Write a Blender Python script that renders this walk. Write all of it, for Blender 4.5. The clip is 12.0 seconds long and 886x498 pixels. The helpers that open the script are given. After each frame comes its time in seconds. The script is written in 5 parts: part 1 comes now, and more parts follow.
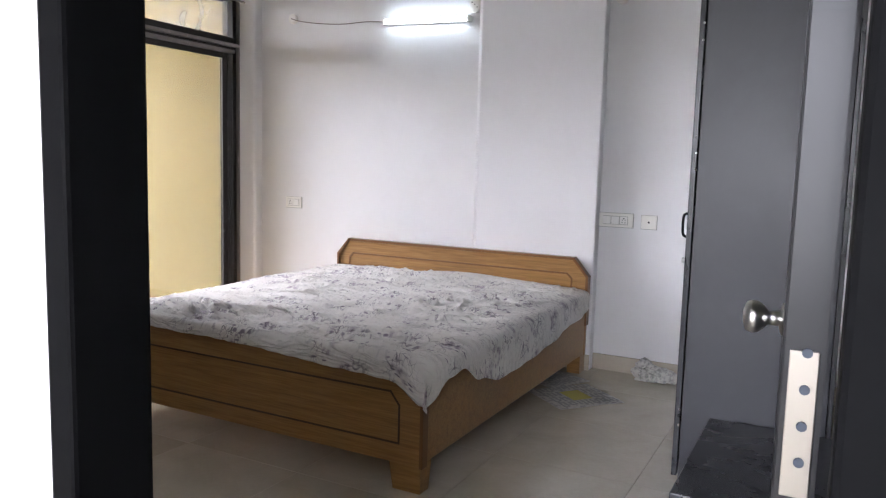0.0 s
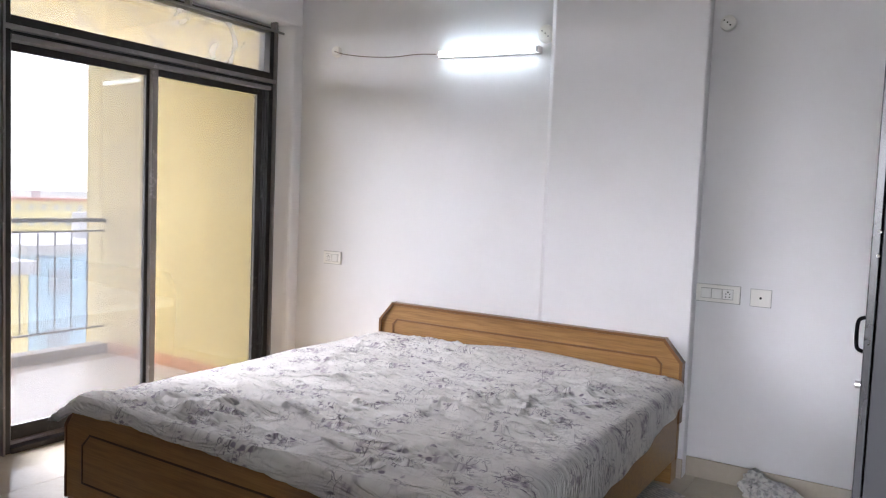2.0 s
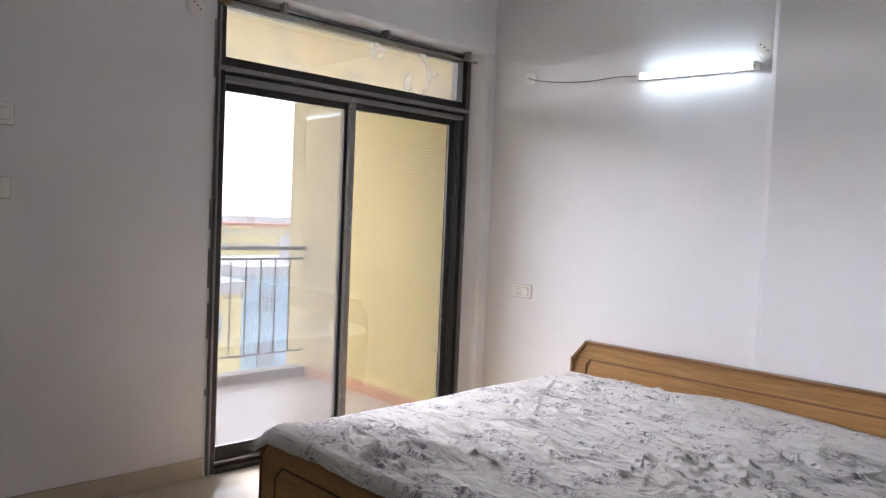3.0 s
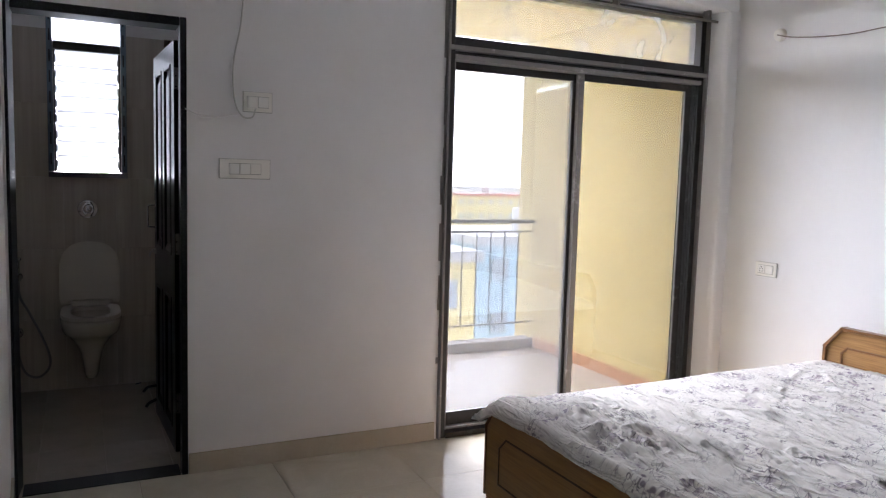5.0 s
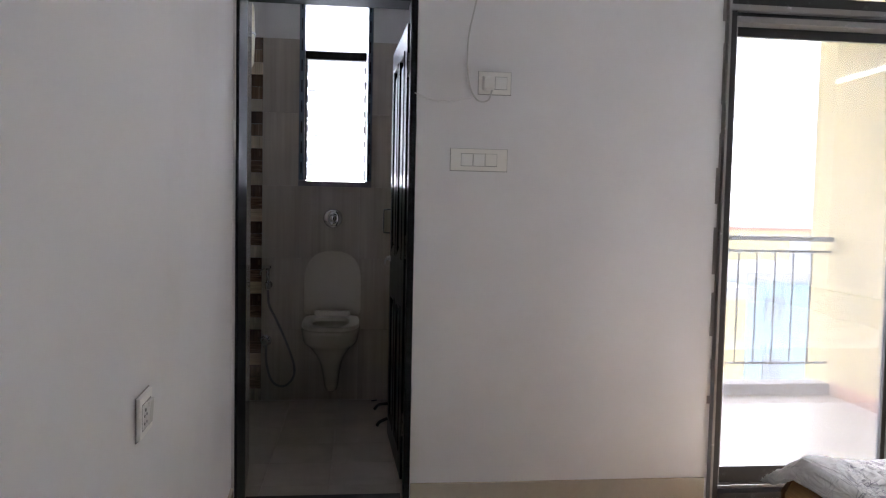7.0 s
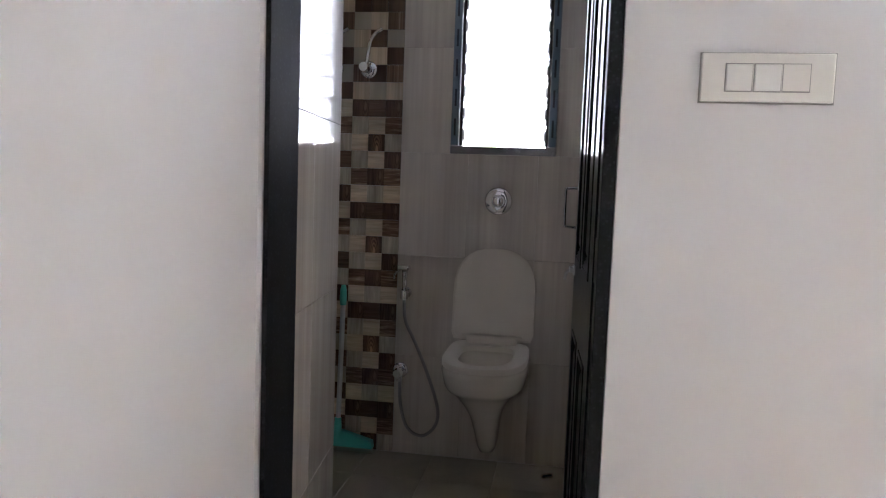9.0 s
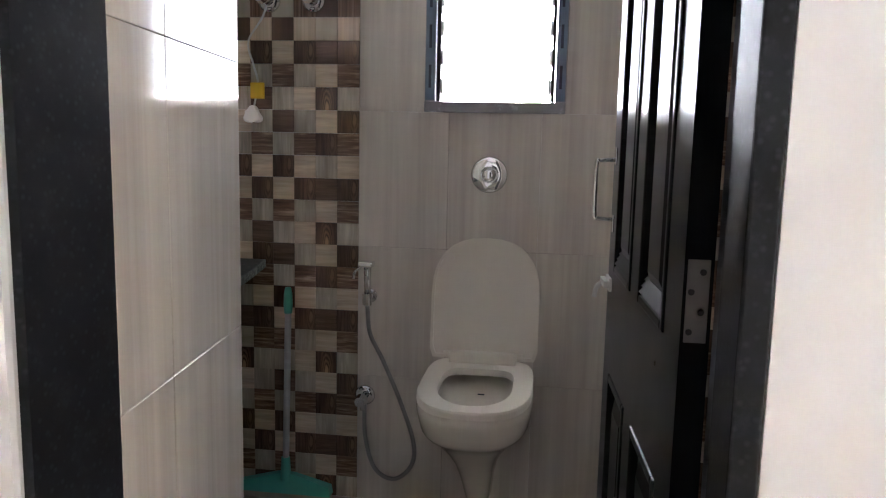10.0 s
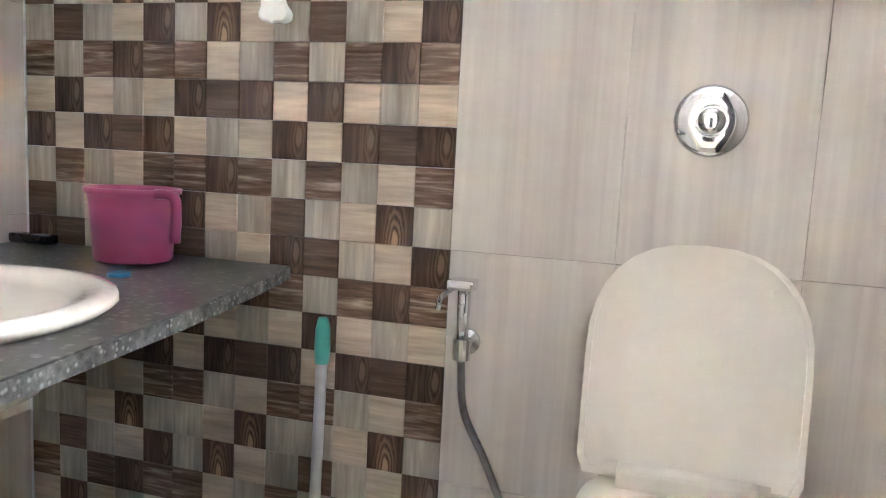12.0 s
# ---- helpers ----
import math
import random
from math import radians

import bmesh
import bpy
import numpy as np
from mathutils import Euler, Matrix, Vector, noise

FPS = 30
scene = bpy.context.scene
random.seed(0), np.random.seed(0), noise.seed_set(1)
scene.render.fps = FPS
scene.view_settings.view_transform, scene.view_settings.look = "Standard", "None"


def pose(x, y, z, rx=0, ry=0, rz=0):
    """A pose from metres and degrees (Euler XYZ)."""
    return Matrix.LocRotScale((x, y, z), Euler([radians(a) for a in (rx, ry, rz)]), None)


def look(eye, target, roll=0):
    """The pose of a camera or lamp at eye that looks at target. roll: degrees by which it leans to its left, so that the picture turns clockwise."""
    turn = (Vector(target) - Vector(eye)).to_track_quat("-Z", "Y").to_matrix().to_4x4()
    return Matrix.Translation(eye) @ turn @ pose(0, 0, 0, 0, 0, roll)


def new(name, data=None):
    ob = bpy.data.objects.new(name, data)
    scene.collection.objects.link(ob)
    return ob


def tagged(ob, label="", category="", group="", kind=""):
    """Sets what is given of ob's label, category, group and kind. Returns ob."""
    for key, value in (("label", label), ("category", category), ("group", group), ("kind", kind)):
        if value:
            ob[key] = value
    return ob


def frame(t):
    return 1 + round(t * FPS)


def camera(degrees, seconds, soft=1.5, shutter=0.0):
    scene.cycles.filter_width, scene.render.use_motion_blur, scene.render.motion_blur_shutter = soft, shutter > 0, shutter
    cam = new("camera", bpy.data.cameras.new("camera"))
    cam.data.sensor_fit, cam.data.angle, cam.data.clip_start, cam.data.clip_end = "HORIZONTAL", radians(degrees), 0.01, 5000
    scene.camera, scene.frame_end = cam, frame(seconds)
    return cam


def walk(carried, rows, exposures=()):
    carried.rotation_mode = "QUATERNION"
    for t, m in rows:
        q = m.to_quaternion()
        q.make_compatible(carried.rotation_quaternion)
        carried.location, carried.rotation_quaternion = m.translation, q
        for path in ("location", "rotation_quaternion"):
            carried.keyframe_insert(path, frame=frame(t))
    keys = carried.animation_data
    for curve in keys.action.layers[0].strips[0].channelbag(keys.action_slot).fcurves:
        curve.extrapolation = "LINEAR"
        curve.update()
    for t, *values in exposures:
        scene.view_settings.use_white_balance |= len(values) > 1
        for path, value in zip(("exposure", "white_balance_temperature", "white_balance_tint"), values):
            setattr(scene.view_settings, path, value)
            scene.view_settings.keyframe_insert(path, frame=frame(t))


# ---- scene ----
cam = camera(61.4, 12.0, soft=1.2)
PATH = [
    (0, (0.355, 0.658, 1.253), (-0.572, 2.416, 1.028), 1.6),
    (0.5, (0.236, 0.828, 1.28), (-0.517, 2.67, 1.077), 1.9),
    (1, (0.162, 1.018, 1.304), (-0.605, 2.855, 1.113), 2.4),
    (1.5, (0.088, 1.188, 1.35), (-0.796, 2.974, 1.184), 2.6),
    (2, (-0.048, 1.333, 1.359), (-1.107, 3.024, 1.225), 2.3),
    (2.5, (-0.177, 1.407, 1.362), (-1.447, 2.949, 1.267), 2.2),
    (3, (-0.213, 1.473, 1.39), (-1.657, 2.854, 1.305), 2.4),
    (3.5, (-0.223, 1.5, 1.408), (-1.8, 2.726, 1.31), 2.4),
    (5.3, (-0.219, 1.518, 1.417), (-2.034, 2.335, 1.226), 1.3),
    (5.5, (-0.237, 1.524, 1.399), (-2.071, 2.301, 1.21), 1.1),
    (6, (-0.292, 1.555, 1.344), (-2.176, 2.201, 1.161), 0.9),
    (6.5, (-0.502, 1.634, 1.27), (-2.447, 2.071, 1.119), 0.9),
    (7, (-0.76, 1.732, 1.243), (-2.744, 1.958, 1.131), 1.2),
    (7.5, (-1.052, 1.865, 1.253), (-3.049, 1.844, 1.156), 1.9),
    (7.7, (-1.184, 1.888, 1.229), (-3.179, 1.808, 1.129), 2.1),
    (9.3, (-2.585, 1.854, 1.225), (-4.549, 1.524, 1.044), 2.0),
    (9.5, (-2.747, 1.842, 1.23), (-4.714, 1.534, 1.043), 1.8),
    (10, (-3.132, 1.763, 1.242), (-5.096, 1.493, 0.973), 1.3),
    (10.5, (-3.487, 1.683, 1.191), (-5.451, 1.446, 0.894), 0.8),
    (11, (-3.831, 1.556, 1.161), (-5.805, 1.406, 0.878), 1.1),
    (11.5, (-4.08, 1.531, 1.141), (-6.044, 1.302, 0.845), 1.6),
    (12, (-4.291, 1.502, 1.074), (-6.195, 0.945, 0.825), 2.9),
]
EXPOSURES = [(0, 5.9, 6020, 18), (0.5, 6.2, 6020, 18), (1.5, 6.1, 6020, 18), (3.0, 5.75, 6020, 18), (3.7, 5.8, 5970, 18), (5.3, 6.0, 5920, 17), (6.5, 6.25, 5900, 17), (7.7, 6.75, 5900, 17),
             (9.3, 7.55, 6020, 17), (9.5, 7.65, 6050, 17), (10, 8.35, 6150, 16), (10.5, 9.35, 6230, 16), (11, 9.9, 6250, 15), (11.5, 10.1, 6200, 15), (12, 10.25, 6130, 14)]
walk(cam, [(t, look(e, a, r)) for t, e, a, r in PATH], EXPOSURES)

# ---- world and lights ----
world = bpy.data.worlds.new("overcast_sky")
scene.world = world
world.use_nodes = True
wn, wl = world.node_tree.nodes, world.node_tree.links
sky = wn.new("ShaderNodeTexSky")
sky.sky_type = "NISHITA"
sky.sun_disc = False
sky.sun_elevation, sky.sun_rotation = radians(38), radians(-92)
sky.dust_density, sky.air_density, sky.ozone_density = 1.0, 1.0, 1.0
pale = wn.new("ShaderNodeHueSaturation")
pale.inputs["Saturation"].default_value = 0.12
wl.new(sky.outputs["Color"], pale.inputs["Color"])
wl.new(pale.outputs["Color"], wn["Background"].inputs["Color"])
wn["Background"].inputs["Strength"].default_value = 0.11

sun = new("sun", bpy.data.lights.new("sun", "SUN"))
sun.data.energy, sun.data.angle, sun.data.color = 0.32, radians(40), (1.0, 0.985, 0.965)
sun.matrix_world = look((-14, 3.9, 8), (-4, 3.6, 0))


def area_lamp(name, m, w, h, power, colour=(1, 1, 1)):
    data = bpy.data.lights.new(name, "AREA")
    data.shape, data.size, data.size_y, data.energy, data.color = "RECTANGLE", w, h, power, colour
    ob = new(name, data)
    ob.matrix_world = m
    return ob


# daylight of the bathroom window, and fill from an added, unseen hall opening
area_lamp("bath_window_daylight", look((-5.79, 1.577, 1.97), (-4, 1.577, 1.97)), 0.385, 1.16, 0.31, (0.96, 0.98, 1.0))
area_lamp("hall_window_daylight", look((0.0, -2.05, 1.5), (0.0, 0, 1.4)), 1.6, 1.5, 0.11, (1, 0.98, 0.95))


# ---- materials ----
class Mat:
    """A node material: principled, with short ways to add grain and relief."""

    def __init__(self, name, colour=(0.8, 0.8, 0.8), rough=0.5, metal=0.0, **more):
        self.m = bpy.data.materials.new(name)
        self.m.use_nodes = True
        self.t = self.m.node_tree
        self.n, self.l = self.t.nodes, self.t.links
        self.b = self.n["Principled BSDF"]
        self.b.inputs["Base Color"].default_value = (*colour, 1)
        self.b.inputs["Roughness"].default_value = rough
        self.b.inputs["Metallic"].default_value = metal
        for k, v in more.items():
            self.b.inputs[k.replace("_", " ")].default_value = v

    def coords(self, scale=(1, 1, 1), kind="Object", shuffle=False):
        c = self.n.new("ShaderNodeTexCoord")
        mp = self.n.new("ShaderNodeMapping")
        mp.inputs["Scale"].default_value = scale
        self.l.new(c.outputs[kind], mp.inputs["Vector"])
        if shuffle:
            info = self.n.new("ShaderNodeObjectInfo")
            mul = self.n.new("ShaderNodeMath")
            mul.operation = "MULTIPLY"
            mul.inputs[1].default_value = 37.0
            comb = self.n.new("ShaderNodeCombineXYZ")
            self.l.new(info.outputs["Random"], mul.inputs[0])
            for i in range(3):
                self.l.new(mul.outputs[0], comb.inputs[i])
            self.l.new(comb.outputs[0], mp.inputs["Location"])
        return mp.outputs["Vector"]

    def noise(self, vec, scale, detail=4, rough=0.55, distortion=0.0):
        x = self.n.new("ShaderNodeTexNoise")
        x.inputs["Scale"].default_value, x.inputs["Detail"].default_value = scale, detail
        x.inputs["Roughness"].default_value, x.inputs["Distortion"].default_value = rough, distortion
        self.l.new(vec, x.inputs["Vector"])
        return x.outputs["Fac"]

    def wave(self, vec, scale, distortion=2.0, detail=2.0, direction="X", kind="BANDS"):
        x = self.n.new("ShaderNodeTexWave")
        x.wave_type = kind
        if kind == "BANDS":
            x.bands_direction = direction
        else:
            x.rings_direction = direction
        x.inputs["Scale"].default_value, x.inputs["Distortion"].default_value = scale, distortion
        x.inputs["Detail"].default_value = detail
        self.l.new(vec, x.inputs["Vector"])
        return x.outputs["Fac"]

    def voronoi(self, vec, scale, out="Distance", feature="F1"):
        x = self.n.new("ShaderNodeTexVoronoi")
        x.feature = feature
        x.inputs["Scale"].default_value = scale
        self.l.new(vec, x.inputs["Vector"])
        return x.outputs[out]

    def ramp(self, fac, stops):
        x = self.n.new("ShaderNodeValToRGB")
        while len(x.color_ramp.elements) < len(stops):
            x.color_ramp.elements.new(0.5)
        for el, (p, c) in zip(x.color_ramp.elements, stops):
            el.position = p
            el.color = (*c, 1) if len(c) == 3 else c
        self.l.new(fac, x.inputs["Fac"])
        return x.outputs["Color"]

    def mix(self, fac, a, b, blend="MIX"):
        x = self.n.new("ShaderNodeMix")
        x.data_type, x.blend_type = "RGBA", blend
        for v, i in ((fac, 0), (a, 6), (b, 7)):
            if isinstance(v, (int, float)):
                x.inputs[i].default_value = v
            elif isinstance(v, tuple):
                x.inputs[i].default_value = (*v, 1)
            else:
                self.l.new(v, x.inputs[i])
        return x.outputs[2]

    def random_shade(self, low, high):
        info = self.n.new("ShaderNodeObjectInfo")
        return self.ramp(info.outputs["Random"], [(0, (low,) * 3), (1, (high,) * 3)])

    def colour(self, c):
        self.l.new(c, self.b.inputs["Base Color"])
        return self

    def rough(self, fac, low, high):
        x = self.n.new("ShaderNodeMapRange")
        x.inputs["To Min"].default_value, x.inputs["To Max"].default_value = low, high
        self.l.new(fac, x.inputs["Value"])
        self.l.new(x.outputs["Result"], self.b.inputs["Roughness"])
        return self

    def bump(self, fac, strength=0.2, distance=0.01):
        x = self.n.new("ShaderNodeBump")
        x.inputs["Strength"].default_value, x.inputs["Distance"].default_value = strength, distance
        self.l.new(fac, x.inputs["Height"])
        self.l.new(x.outputs["Normal"], self.b.inputs["Normal"])
        return self


def painted(name, colour, dirty, rough=0.62):
    k = Mat(name, colour, rough, Specular_IOR_Level=0.3)
    v = k.coords()
    stain = k.noise(v, 1.3, 5, 0.6)
    fine = k.noise(v, 90, 3)
    k.colour(k.mix(k.ramp(stain, [(0.45, (0, 0, 0)), (0.8, (1, 1, 1))]), colour, dirty))
    k.bump(k.mix(0.35, fine, k.noise(v, 6, 3)), 0.12, 0.004)
    k.rough(stain, rough - 0.08, rough + 0.12)
    return k.m


M_WALL = painted("white_wall_paint", (0.81, 0.80, 0.80), (0.75, 0.735, 0.725))
M_CEIL = painted("ceiling_paint", (0.82, 0.82, 0.81), (0.76, 0.76, 0.75), 0.7)
M_YELLOW = painted("pale_yellow_paint", (0.72, 0.60, 0.28), (0.64, 0.53, 0.25), 0.6)


def floor_tile(name, colour, dark, rough):
    k = Mat(name, colour, rough)
    v = k.coords((1, 1, 1), shuffle=True)
    cloud = k.noise(v, 3.5, 6, 0.6, 0.6)
    speck = k.noise(v, 60, 2)
    c = k.mix(k.ramp(cloud, [(0.35, (0, 0, 0)), (0.7, (1, 1, 1))]), colour, dark)
    c = k.mix(0.12, c, k.ramp(speck, [(0.4, dark), (0.6, colour)]))
    k.colour(k.mix(1.0, c, k.random_shade(0.94, 1.0), "MULTIPLY"))
    k.rough(k.noise(v, 2.0, 5), rough, rough + 0.1)
    return k.m


M_FLOOR = floor_tile("vitrified_floor_tile", (0.60, 0.55, 0.45), (0.50, 0.45, 0.36), 0.09)
M_BATHFLOOR = floor_tile("bath_floor_tile", (0.42, 0.36, 0.30), (0.32, 0.27, 0.22), 0.3)
M_BALCFLOOR = floor_tile("balcony_floor_tile", (0.48, 0.43, 0.37), (0.40, 0.35, 0.29), 0.35)
M_SKIRT = floor_tile("skirting_tile", (0.56, 0.50, 0.40), (0.48, 0.42, 0.33), 0.15)
M_SKIRT2 = floor_tile("orange_skirting_tile", (0.66, 0.36, 0.20), (0.55, 0.28, 0.15), 0.3)
M_GROUT = Mat("grout", (0.38, 0.34, 0.29), 0.9).m


def beige_tile():
    k = Mat("beige_streaked_tile", (0.62, 0.56, 0.50), 0.06)
    v = k.coords((9, 0.5, 9), shuffle=True)
    streak = k.noise(v, 1.2, 5, 0.55, 0.3)
    fine = k.noise(k.coords((60, 1.2, 60), shuffle=True), 1.0, 3)
    c = k.ramp(streak, [(0.3, (0.51, 0.45, 0.39)), (0.5, (0.61, 0.55, 0.475)), (0.7, (0.71, 0.65, 0.555))])
    c = k.mix(0.22, c, k.ramp(fine, [(0.35, (0.46, 0.40, 0.36)), (0.65, (0.72, 0.68, 0.62))]))
    k.colour(k.mix(1.0, c, k.random_shade(0.9, 1.0), "MULTIPLY"))
    k.rough(k.noise(k.coords((3, 3, 3)), 1.0, 4), 0.04, 0.14)
    return k.m


M_BEIGE = beige_tile()


def mosaic(name, a, b, c, horizontal, arches=None):
    """Printed wood: straight grain, and where arches are given, nested arches about a heart beside or in the middle."""
    k = Mat(name, a, 0.2)
    v = k.coords((9, 110, 1) if horizontal else (110, 8, 1), shuffle=True)
    grain = k.noise(v, 1.0, 4, 0.6, 0.4)
    base = k.ramp(grain, [(0.3, a), (0.52, b), (0.72, c)])
    broad = k.noise(k.coords((4, 30, 1) if horizontal else (30, 4, 1), shuffle=True), 1.0, 2)
    base = k.mix(1.0, base, k.ramp(broad, [(0.3, (0.78, 0.78, 0.78)), (0.7, (1.15, 1.15, 1.15))]), "MULTIPLY")
    if arches:
        dx, dy, flame = arches
        mp = k.n.new("ShaderNodeMapping")
        mp.inputs["Scale"].default_value = (1 / 0.010, 1 / 0.034, 1)
        mp.inputs["Location"].default_value = (-dx / 0.010, -dy / 0.034, 0)
        tc = k.n.new("ShaderNodeTexCoord")
        k.l.new(tc.outputs["Object"], mp.inputs["Vector"])
        wob = k.noise(mp.outputs["Vector"], 0.7, 2)
        length = k.n.new("ShaderNodeVectorMath")
        length.operation = "LENGTH"
        flat = k.n.new("ShaderNodeVectorMath")
        flat.operation = "MULTIPLY"
        flat.inputs[1].default_value = (1, 1, 0)
        k.l.new(mp.outputs["Vector"], flat.inputs[0])
        k.l.new(flat.outputs[0], length.inputs[0])
        r = k.n.new("ShaderNodeMath")
        r.operation = "MULTIPLY_ADD"
        r.inputs[1].default_value = 0.9
        k.l.new(wob, r.inputs[0])
        k.l.new(length.outputs["Value"], r.inputs[2])
        sine = k.n.new("ShaderNodeMath")
        sine.operation = "PINGPONG"
        sine.inputs[1].default_value = 0.32
        k.l.new(r.outputs[0], sine.inputs[0])
        near = k.n.new("ShaderNodeMapRange")
        near.inputs["From Min"].default_value, near.inputs["From Max"].default_value = 3.6, 0.8
        k.l.new(r.outputs[0], near.inputs["Value"])
        lines = k.mix(1.0, k.ramp(sine.outputs[0], [(0.03, (0, 0, 0)), (0.30, (0.75, 0.75, 0.75))]), near.outputs["Result"], "MULTIPLY")
        base = k.mix(lines, base, flame)
        heart = k.n.new("ShaderNodeMapRange")
        heart.inputs["From Min"].default_value, heart.inputs["From Max"].default_value = 1.15, 0.85
        k.l.new(r.outputs[0], heart.inputs["Value"])
        base = k.mix(heart.outputs["Result"], base, flame)
    k.colour(k.mix(1.0, base, k.random_shade(0.9, 1.08), "MULTIPLY"))
    k.bump(grain, 0.12, 0.0015)
    return k.m


M_MOS = {
    "L": mosaic("light_wood_mosaic", (0.50, 0.385, 0.28), (0.60, 0.48, 0.355), (0.68, 0.565, 0.43), True),
    "A": mosaic("ash_wood_mosaic", (0.37, 0.315, 0.245), (0.46, 0.395, 0.31), (0.56, 0.49, 0.385), False),
    "H": mosaic("striped_brown_mosaic", (0.085, 0.048, 0.032), (0.19, 0.118, 0.08), (0.46, 0.34, 0.25), True),
    "U": mosaic("brown_wood_mosaic", (0.095, 0.058, 0.041), (0.135, 0.085, 0.062), (0.19, 0.125, 0.09), True),
    "D": mosaic("dark_wood_mosaic", (0.062, 0.035, 0.025), (0.10, 0.06, 0.043), (0.16, 0.10, 0.07), False, (0.022, 0.005, (0.20, 0.13, 0.09))),
    "C": mosaic("flamed_wood_mosaic", (0.055, 0.03, 0.021), (0.105, 0.06, 0.04), (0.15, 0.09, 0.06), False, (0.002, -0.034, (0.50, 0.30, 0.18))),
}


def bed_wood():
    k = Mat("polished_teak_veneer", (0.36, 0.19, 0.06), 0.32)
    v = k.coords((1.2, 18, 18))
    g = k.noise(v, 2.4, 5, 0.6, 0.5)
    pores = k.noise(k.coords((6, 160, 160)), 1.0, 2)
    c = k.ramp(g, [(0.3, (0.22, 0.11, 0.032)), (0.55, (0.31, 0.165, 0.05)), (0.75, (0.38, 0.21, 0.07))])
    k.colour(k.mix(0.25, c, k.ramp(pores, [(0.4, (0.22, 0.10, 0.03)), (0.6, (0.45, 0.26, 0.1))])))
    k.bump(pores, 0.05, 0.001)
    k.rough(g, 0.26, 0.42)
    return k.m


M_WOOD = bed_wood()
M_EDGE = Mat("dark_edge_moulding", (0.17, 0.075, 0.022), 0.3).m
M_GROOVE = Mat("dark_groove_line", (0.06, 0.03, 0.012), 0.5).m


def dark_board(name, colour, rough):
    k = Mat(name, colour, rough)
    v = k.coords((1, 1, 1))
    smear = k.noise(v, 2.2, 5, 0.65, 0.4)
    fine = k.noise(k.coords((40, 40, 2)), 1.0, 3)
    lift = tuple(min(1, x * 1.7 + 0.002) for x in colour)
    k.colour(k.mix(k.ramp(smear, [(0.45, (0, 0, 0)), (0.8, (0.7, 0.7, 0.7))]), colour, lift))
    k.rough(smear, rough - 0.08, rough + 0.14)
    k.bump(fine, 0.06, 0.002)
    return k.m


M_LAMINATE = dark_board("charcoal_laminate", (0.020, 0.020, 0.024), 0.40)
M_BLACK = dark_board("black_enamel", (0.012, 0.012, 0.014), 0.25)
M_DOOR = dark_board("dark_grey_door_paint", (0.010, 0.010, 0.011), 0.32)
M_JAMB = dark_board("matt_black_paint", (0.003, 0.003, 0.0035), 0.6)
M_DOOR.node_tree.nodes["Principled BSDF"].inputs["Specular IOR Level"].default_value = 0.28
M_JAMB.node_tree.nodes["Principled BSDF"].inputs["Specular IOR Level"].default_value = 0.06


def door_polish():
    k = Mat("black_door_polish", (0.003, 0.0034, 0.0045), 0.26, Specular_IOR_Level=0.13)
    v = k.coords((30, 30, 1.5))
    grain = k.noise(v, 1.0, 3)
    k.rough(k.noise(k.coords(), 5.0, 4), 0.25, 0.33)
    k.bump(grain, 0.04, 0.001)
    return k.m


M_WCDOOR = door_polish()
M_DARKSTEEL = Mat("tarnished_steel", (0.20, 0.19, 0.18), 0.5, 0.7).m


def granite(name, a, b, c, scale, rough):
    k = Mat(name, a, rough)
    v = k.coords()
    p = k.voronoi(v, scale)
    n = k.noise(v, scale * 0.35, 5, 0.7)
    c1 = k.ramp(n, [(0.35, a), (0.55, b), (0.75, c)])
    k.colour(k.mix(k.ramp(p, [(0.1, (1, 1, 1)), (0.35, (0, 0, 0))]), c1, c))
    k.rough(n, rough, rough + 0.15)
    return k.m


M_GRANITE = granite("black_granite", (0.005, 0.0055, 0.0065), (0.010, 0.011, 0.0135), (0.024, 0.027, 0.032), 90, 0.34)
M_GRANITE.node_tree.nodes["Principled BSDF"].inputs["Specular IOR Level"].default_value = 0.25
M_COUNTER = granite("grey_granite", (0.014, 0.0135, 0.012), (0.060, 0.058, 0.049), (0.19, 0.185, 0.16), 48, 0.25)
M_ROUGHSTONE = granite("rough_granite_edge", (0.05, 0.05, 0.046), (0.17, 0.17, 0.155), (0.40, 0.40, 0.37), 90, 0.6)
M_CONCRETE = granite("weathered_concrete", (0.20, 0.19, 0.18), (0.32, 0.30, 0.29), (0.45, 0.43, 0.41), 30, 0.85)

M_CHROME = Mat("chrome", (0.75, 0.76, 0.78), 0.08, 1.0).m
M_STEEL = Mat("brushed_steel", (0.55, 0.54, 0.52), 0.3, 1.0).m
M_BRASS = Mat("tarnished_brass", (0.22, 0.14, 0.07), 0.4, 0.9).m
M_OLDSTEEL = Mat("aged_steel", (0.27, 0.245, 0.21), 0.45, 1.0).m
M_CERAMIC = Mat("ivory_ceramic", (0.74, 0.69, 0.60), 0.12, Coat_Weight=0.4).m
M_SEAT = Mat("ivory_plastic", (0.72, 0.67, 0.58), 0.28).m
M_PLATE = Mat("white_switch_plastic", (0.86, 0.84, 0.79), 0.35).m
M_ROCKER = Mat("rocker_plastic", (0.90, 0.89, 0.86), 0.25).m
M_GAP = Mat("shadowy_plate_gap", (0.36, 0.35, 0.33), 0.8).m
M_HOSE = Mat("braided_steel", (0.30, 0.29, 0.28), 0.35, 0.9).m
M_LOUVREEDGE = Mat("ground_glass_edge", (0.12, 0.14, 0.14), 0.4).m
M_HOLE = Mat("dark_hole", (0.01, 0.01, 0.01), 0.6).m
